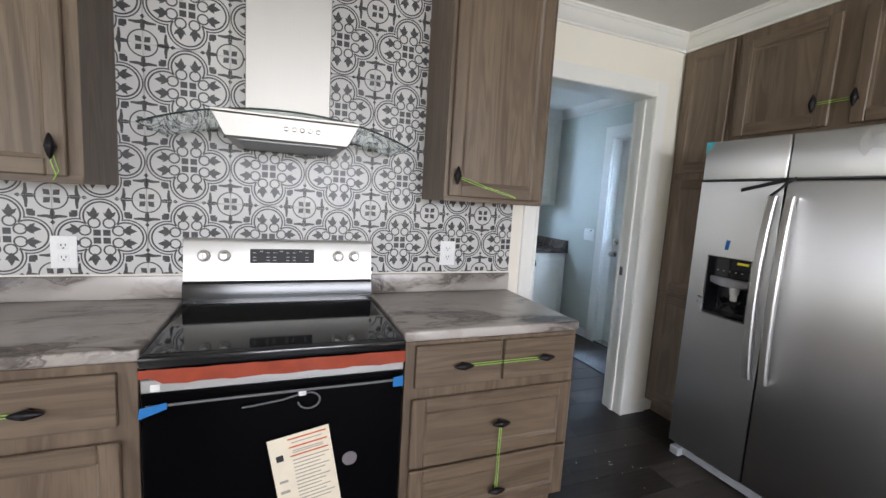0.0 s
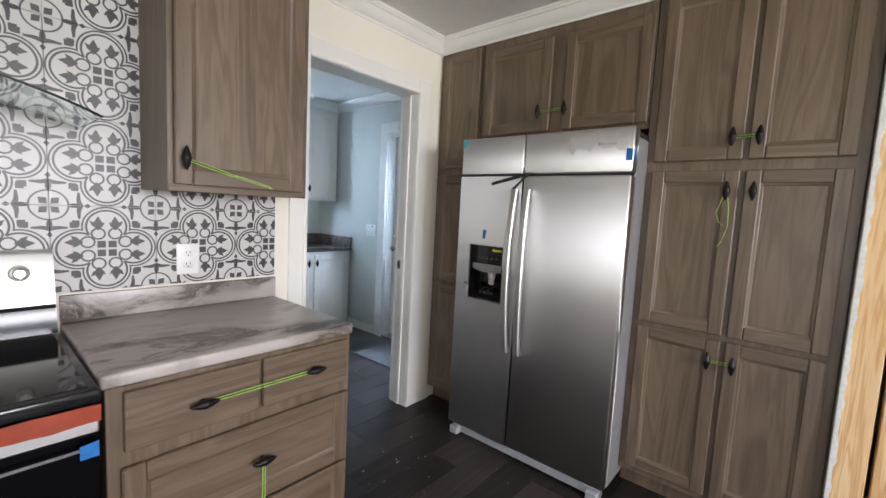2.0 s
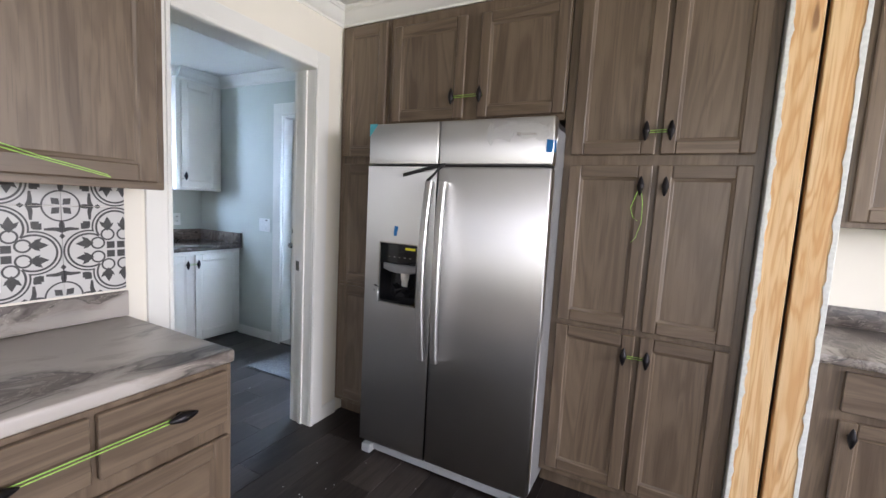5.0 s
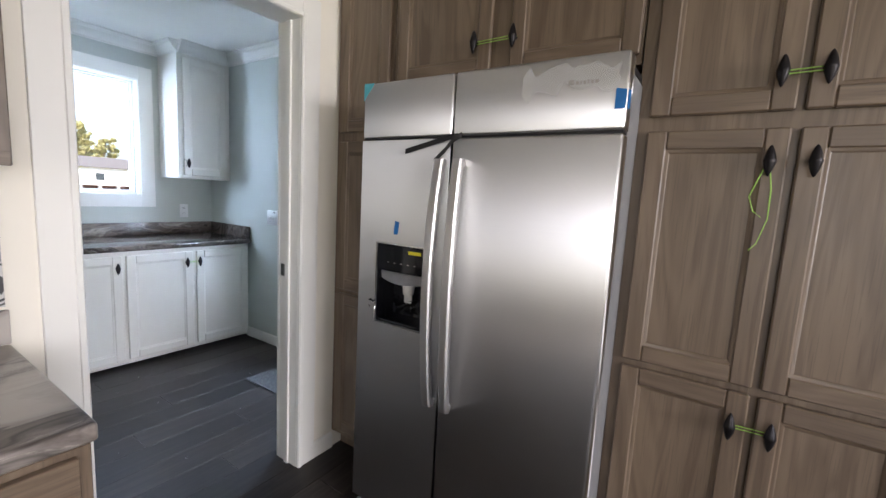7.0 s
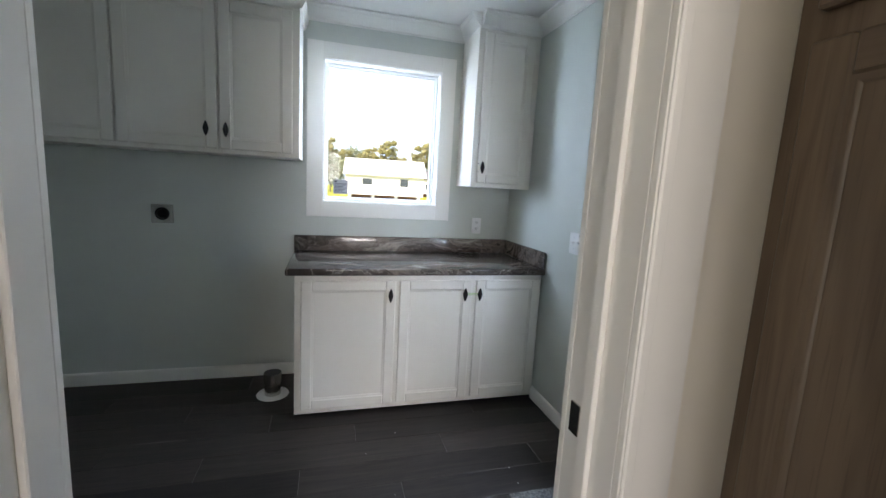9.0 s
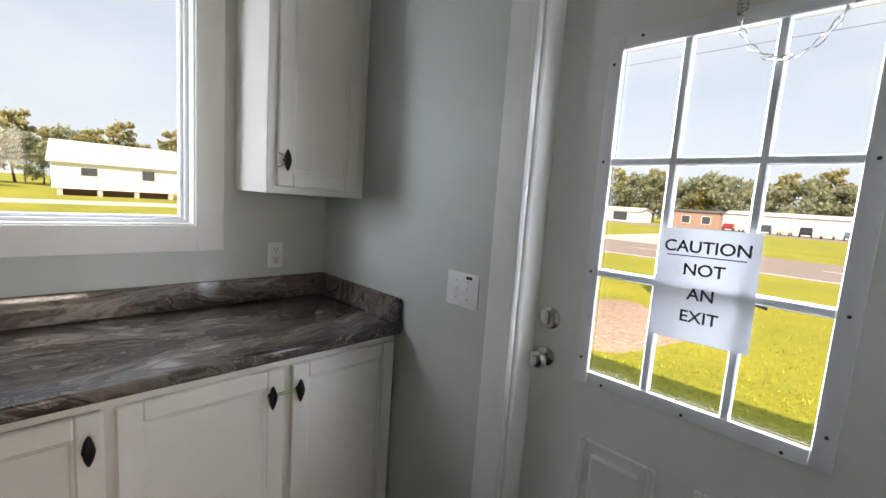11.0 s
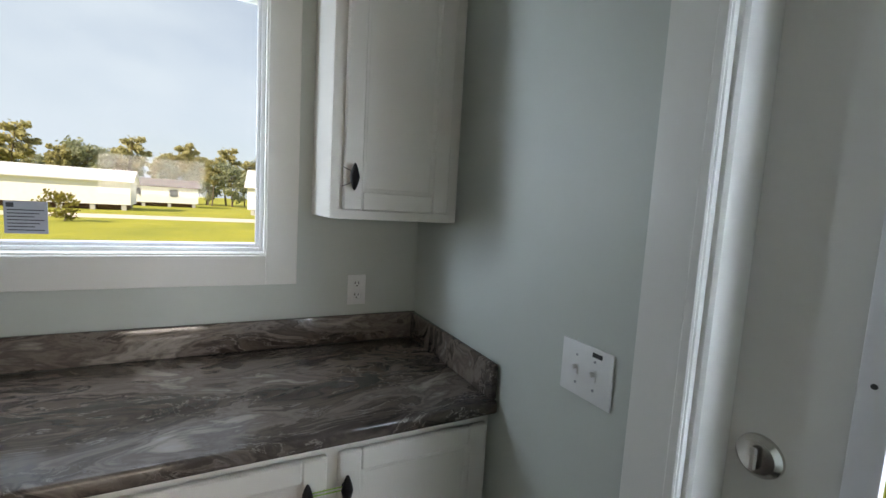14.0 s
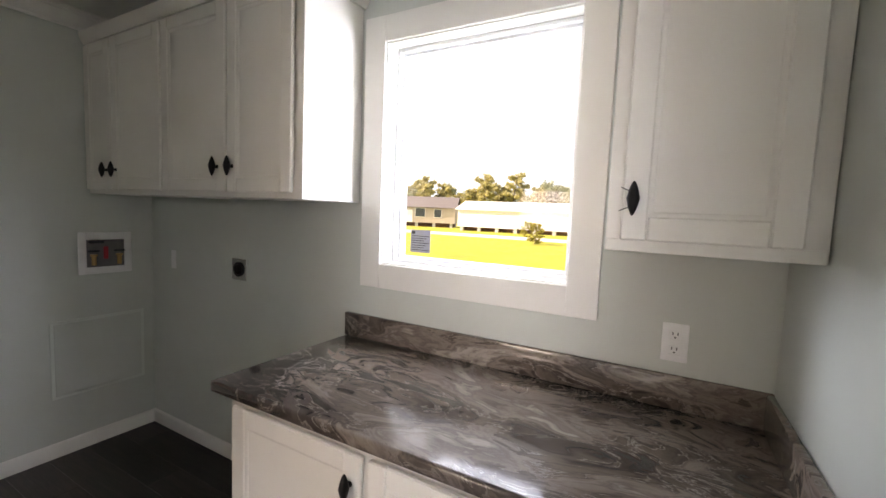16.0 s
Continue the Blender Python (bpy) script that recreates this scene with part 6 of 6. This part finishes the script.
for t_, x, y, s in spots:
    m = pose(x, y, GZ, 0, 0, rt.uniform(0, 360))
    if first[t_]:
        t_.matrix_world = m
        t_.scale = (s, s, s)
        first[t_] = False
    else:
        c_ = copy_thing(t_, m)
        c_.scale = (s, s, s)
gold.location = (121, 31, GZ)
bush = tree("shrub", 7, 1.9, 1.25, GOLD_LEAF, 0.12, "small yellow-green shrub on the lawn", 420, 0.16)
bush.location = (-7.6, 38, GZ)


# buildings
SIDING = plain("white_siding", (0.78, 0.78, 0.77), 0.7, 0, 0.03, 2)
BRICK = plain("brown_brick", (0.3, 0.2, 0.15), 0.85, 0, 0.2, 5)
TAN = plain("tan_siding", (0.42, 0.36, 0.31), 0.8, 0, 0.05, 3)
ROOFM = plain("dark_shingle", (0.11, 0.1, 0.1), 0.9, 0, 0.15, 4)
ROOFW = plain("pale_metal_roof", (0.6, 0.6, 0.6), 0.5, 0.2, 0.06, 2)
DARKWIN = plain("dark_window", (0.05, 0.06, 0.07), 0.15, 0, 0.1)
PIER = plain("concrete_pier", (0.45, 0.44, 0.42), 0.9)


def house(name, x, y, turn, lx, ly, h, rise, wall, roof, label, windows=(), doors=(), piers=True, lift=0.75):
    """A ridge-roofed house on piers; windows: (offset along its front, width, height, sill)."""
    root = place(name, (0, 0, 0), label, "house")
    bm = boxes((-lx / 2, lx / 2, -ly / 2, ly / 2, lift, lift + h))
    for s in (-1, 1):
        a = [bm.verts.new((s * lx / 2, yy, zz)) for yy, zz in ((-ly / 2, lift + h), (ly / 2, lift + h), (0, lift + h + rise))]
        bm.faces.new(a)
    part("wall", bm, wall, root)
    bm = bmesh.new()
    o = 0.35
    for s in (-1, 1):
        pr = [(-lx / 2 - o, s * (ly / 2 + o), lift + h - 0.1), (lx / 2 + o, s * (ly / 2 + o), lift + h - 0.1), (lx / 2 + o, 0, lift + h + rise + 0.12), (-lx / 2 - o, 0, lift + h + rise + 0.12)]
        lo_ = [bm.verts.new(p) for p in pr]
        hi_ = [bm.verts.new((p[0], p[1], p[2] + 0.12)) for p in pr]
        bm.faces.new(lo_)
        bm.faces.new(hi_[::-1])
        for k in range(4):
            bm.faces.new((lo_[k], lo_[(k + 1) % 4], hi_[(k + 1) % 4], hi_[k]))
    part("roof", bm, roof, root)
    for u, w_, hh, sill in windows:
        wn_ = part("window", boxes((u - w_ / 2 - 0.08, u + w_ / 2 + 0.08, -ly / 2 - 0.05, -ly / 2 + 0.02, sill - 0.08, sill + hh + 0.08)), SIDING, root)
        part("pane", boxes((u - w_ / 2, u + w_ / 2, -ly / 2 - 0.07, -ly / 2 - 0.03, sill, sill + hh)), DARKWIN, wn_)
    for u, w_ in doors:
        part("door", boxes((u - w_ / 2, u + w_ / 2, -ly / 2 - 0.06, -ly / 2 + 0.02, lift + 0.05, lift + 2.1)), SIDING, root)
    if piers:
        n = int(lx // 2.2)
        for k in range(n):
            for yy in (-ly / 2 + 0.3, ly / 2 - 0.3):
                xx = -lx / 2 + 0.6 + (lx - 1.2) * k / max(1, n - 1)
                part("pier", boxes((xx - 0.22, xx + 0.22, yy - 0.22, yy + 0.22, 0, lift)), PIER, root)
        part("underside", boxes((-lx / 2 + 0.5, lx / 2 - 0.5, -ly / 2 + 0.9, ly / 2 - 0.9, 0.05, lift)), plain("brown_undercarriage", (0.12, 0.06, 0.04), 0.9), root)
    root.matrix_world = pose(x, y, GZ, 0, 0, turn)
    return root


house("white_house", -16.5, 62, 6, 17, 8, 2.5, 1.1, SIDING, ROOFW, "long white house up on piers across the lane", (), (), True, 0.6)
house("white_house", -8.6, 83, 8, 11, 7, 2.5, 1.0, SIDING, ROOFM, "white house with a dark roof farther along the lane", ((-2.5, 1.1, 1.1, 1.6), (2.2, 1.1, 1.1, 1.6)), (), True, 0.6)
house("tan_house", -36.5, 66, 22, 13, 7.5, 2.6, 1.7, TAN, ROOFM, "tan sided house with a dark gabled roof", ((-3.2, 1.6, 1.4, 1.7), (0.6, 1.6, 1.4, 1.7), (3.6, 1.2, 1.3, 1.7)), ((-1.2, 0.95),), True, 0.7)
house("white_house", 9.6, 63, -6, 10.6, 8, 2.7, 2.1, SIDING, ROOFW, "white house on piers beside the lane", ((2.6, 1.1, 1.0, 2.0), (-2.4, 1.3, 0.8, 2.1)), (), True, 0.7)
house("white_house", 28, 92, 0, 22, 9, 3, 1.6, SIDING, ROOFM, "distant white house beyond the lane", ((-6, 1.2, 1.2, 1.6), (0, 1.2, 1.2, 1.6), (6, 1.2, 1.2, 1.6)))
house("warehouse", 118, -2.4, -90, 52, 16, 3.6, 0.6, ROOFW, ROOFW, "long pale metal warehouse beyond the car park", (), (), False, 0.0)
house("brick_shop", 111.5, 28.2, -90, 9, 8, 3.5, 0.2, BRICK, ROOFM, "low brown brick shop beside the warehouse", ((-2, 1.6, 1.6, 0.9), (2, 1.6, 1.6, 0.9)), (), False, 0.0)
house("open_shed", 112, 48, -90, 15, 9, 2.6, 0.8, SIDING, ROOFW, "low white shed across the road", ((-3, 3.5, 2.0, 0.3), (3, 3.5, 2.0, 0.3)), (), False, 0.0)


# parked cars, far away
def car(name, x, y, colour, tall, label):
    root = place(name, (0, 0, 0), label, "car", "parked cars")
    pm = plain(name + "_paint", colour, 0.25, 0.3, 0.05, 3)
    bm = bmesh.new()
    prof = [(-2.2, 0.45), (2.2, 0.45), (2.25, 0.85), (1.3, 0.98), (0.6, 1.45 * tall), (-1.2, 1.48 * tall), (-2.0, 1.0), (-2.25, 0.9)]
    sides = [[bm.verts.new((u, s * 0.85, z)) for u, z in prof] for s in (-1, 1)]
    for k in range(8):
        bm.faces.new((sides[0][k], sides[0][(k + 1) % 8], sides[1][(k + 1) % 8], sides[1][k]))
    bm.faces.new(sides[0])
    bm.faces.new(sides[1][::-1])
    bmesh.ops.bevel(bm, geom=bm.edges[:], offset=0.08, segments=1, affect="EDGES")
    part("body", bm, pm, root)
    part("glazing", boxes((-1.2, 0.7, -0.87, 0.87, 1.02, 1.34 * tall), bevel=0.08), DARKWIN, root)
    for u in (-1.35, 1.4):
        for s in (-0.8, 0.8):
            wl_ = part("wheel", lathe(bmesh.new(), [(-0.1, 0.3), (-0.08, 0.33), (0.08, 0.33), (0.1, 0.3)], (u, s, 0.33), (0, 1, 0), 16), BLACK, root)
    root.matrix_world = pose(x, y, GZ, 0, 0, 180 + 4 * math.sin(y))
    return root


for k, (c, tl) in enumerate((((0.3, 0.03, 0.03), 1.0), ((0.6, 0.6, 0.62), 1.0), ((0.05, 0.06, 0.08), 1.15), ((0.5, 0.5, 0.5), 1.0), ((0.03, 0.03, 0.035), 1.2), ((0.62, 0.62, 0.6), 1.0), ((0.1, 0.14, 0.22), 1.0), ((0.55, 0.54, 0.5), 1.1))):
    car("parked_car", 100, 20.5 - 2.9 * k, c, tl, "small parked car in front of the warehouse")

# power line along the road
pl_ = place("power_line", (20, 0, GZ), "thin dark overhead power wires on wooden poles", "power line")
for y in (-46, 46):
    part("pole", lathe(bmesh.new(), [(0, 0.16), (10.2, 0.1)], (20, y, GZ), (0, 0, 1), 12), BARK, pl_, "weathered wooden pole")
    part("crossarm", boxes((19.4, 20.6, y - 0.06, y + 0.06, 9.0, 9.12)), BARK, pl_)
for x, z in ((20.0, 7.5), (20.2, 8.95), (19.5, 9.12)):
    part("wire", tube(bmesh.new(), [(x, -46 + 92 * k / 16, z + 0.5 * ((k - 8) / 8) ** 2) for k in range(17)], 0.007, 5), BLACK, pl_)

# sign trailer on the lawn
tr_ = place("sign_trailer", (13.4, 4.95, GZ), "white box sign trailer standing on the lawn", "trailer")
part("box", boxes((13.2, 14.3, 4.5, 5.75, GZ + 0.32, GZ + 1.78), bevel=0.015), SIDING, tr_)
part("tow_bar", tube(bmesh.new(), [(13.5, 4.5, GZ + 0.34), (13.5, 4.0, GZ + 0.36), (13.5, 3.75, GZ + 0.3)], 0.04, 8), BLACK, tr_)
for x in (13.35, 14.15):
    w_ = part("wheel", lathe(bmesh.new(), [(-0.07, 0.2), (-0.05, 0.24), (0.05, 0.24), (0.07, 0.2)], (x, 5.15, GZ + 0.24), (1, 0, 0), 18), BLACK, tr_)
part("logo", lathe(bmesh.new(), [(0, 0.2), (0.004, 0.2)], (13.195, 5.12, GZ + 1.42), (-1, 0, 0), 20), plain("lime", (0.3, 0.55, 0.04), 0.5), tr_, "lime green printed round mark")
part("logo_hole", lathe(bmesh.new(), [(0, 0.08), (0.004, 0.08)], (13.19, 5.14, GZ + 1.44), (-1, 0, 0), 16), SIDING, tr_)
for z, a in ((1.12, 0.45), (1.02, 0.35), (0.92, 0.3)):
    part("print_line", boxes((13.192, 13.199, 5.12 - a, 5.12 + a, GZ + z, GZ + z + 0.035)), GREY_INK, tr_)
words("YESS!", 0.2, (0, 0, 0), tr_, Matrix.Translation((13.19, 5.12, GZ + 0.74)) @ Matrix(((0, 0, -1, 0), (-1, 0, 0, 0), (0, 1, 0, 0), (0, 0, 0, 1))), 0.004)

# white plaster crumbs and paint drips left on the floor
cr = random.Random(17)
bm = bmesh.new()
for k in range(46):
    x, y = (cr.uniform(1.3, 2.15), cr.uniform(0.2, 1.9)) if k < 26 else (cr.uniform(1.2, 3.0), cr.uniform(2.3, 3.8))
    h = cr.uniform(0.0015, 0.004)
    ring_ = [bm.verts.new((x + h * cr.uniform(0.7, 1.6) * math.cos(a), y + h * cr.uniform(0.7, 1.6) * math.sin(a), 0.0)) for a in (0, 1.3, 2.5, 3.8, 5.1)]
    tip = bm.verts.new((x, y, h * 0.6))
    for q in range(5):
        bm.faces.new((ring_[q], ring_[(q + 1) % 5], tip))
tagged(solid("plaster_crumbs", bm, plain("plaster_crumb", (0.6, 0.6, 0.58), 0.9), "tiny white plaster crumbs scattered on the dark floor", "debris", base=(1.7, 1.0, 0)), kind="stuff")

# ---- wall tiles and floor planks ----
def tile_mesh(x0, x1, z0, z1):
    bm = bmesh.new()
    box(bm, XYZ, x0, x1, -0.009, -0.0005, z0, z1, 0)
    front = [e for e in bm.edges if all(abs(v.co.y + 0.009) < 1e-6 for v in e.verts)]
    bmesh.ops.bevel(bm, geom=front, offset=0.0008, segments=1, affect="EDGES")
    return mesh_of("tile", bm, TILE)


TP = 0.314
tiles = {}
for k in range(-5, 4):
    for r in range(5):
        cx, cz = 0.277 + TP * k, 1.179 + TP * r
        hx = TP / 2 - 0.0006
        x0, x1, z0, z1 = -hx, min(hx, 1.250 - cx), max(-hx, 1.0146 - cz), min(hx, CZ - 0.112 - cz)
        if z1 - z0 < 0.01:
            continue
        key = (round(x1, 3), round(z0, 3), round(z1, 3))
        if key not in tiles:
            tiles[key] = tile_mesh(x0, x1, z0, z1)
        ob = new("tile", tiles[key])
        ob.location = (cx, WR, cz)
        ob.parent = wall_range

floor = tagged(new("floor"), "dark brown wood-look vinyl plank floor", "floor", "", "structure")
fl = random.Random(8)
PW, PL = 0.178, 1.22
plank_mesh = {}


def plank(x0, x1, y0, y1):
    key = (round(x1 - x0, 3), round(y1 - y0, 3))
    if key not in plank_mesh:
        bm = bmesh.new()
        w_, h_ = key[0] / 2 - 0.0006, key[1] / 2 - 0.0006
        box(bm, XYZ, -w_, w_, -h_, h_, -0.006, 0, 0)
        topf = [e for e in bm.edges if all(v.co.z > -1e-6 for v in e.verts)]
        bmesh.ops.bevel(bm, geom=topf, offset=0.0012, segments=1, affect="EDGES")
        plank_mesh[key] = mesh_of("plank", bm, FLOOR)
    ob = new("plank", plank_mesh[key])
    ob.location = ((x0 + x1) / 2, (y0 + y1) / 2, 0)
    ob.parent = floor


y = -4.2
row = 0
while y < WN:
    y1 = min(y + PW, WN)
    x = -3.0 - (row * 0.47) % PL
    while x < WE:
        a, b = max(x, -3.0), min(x + PL, WE)
        if b - a > 0.02:
            plank(a, b, y, y1)
        x += PL
    y, row = y1, row + 1
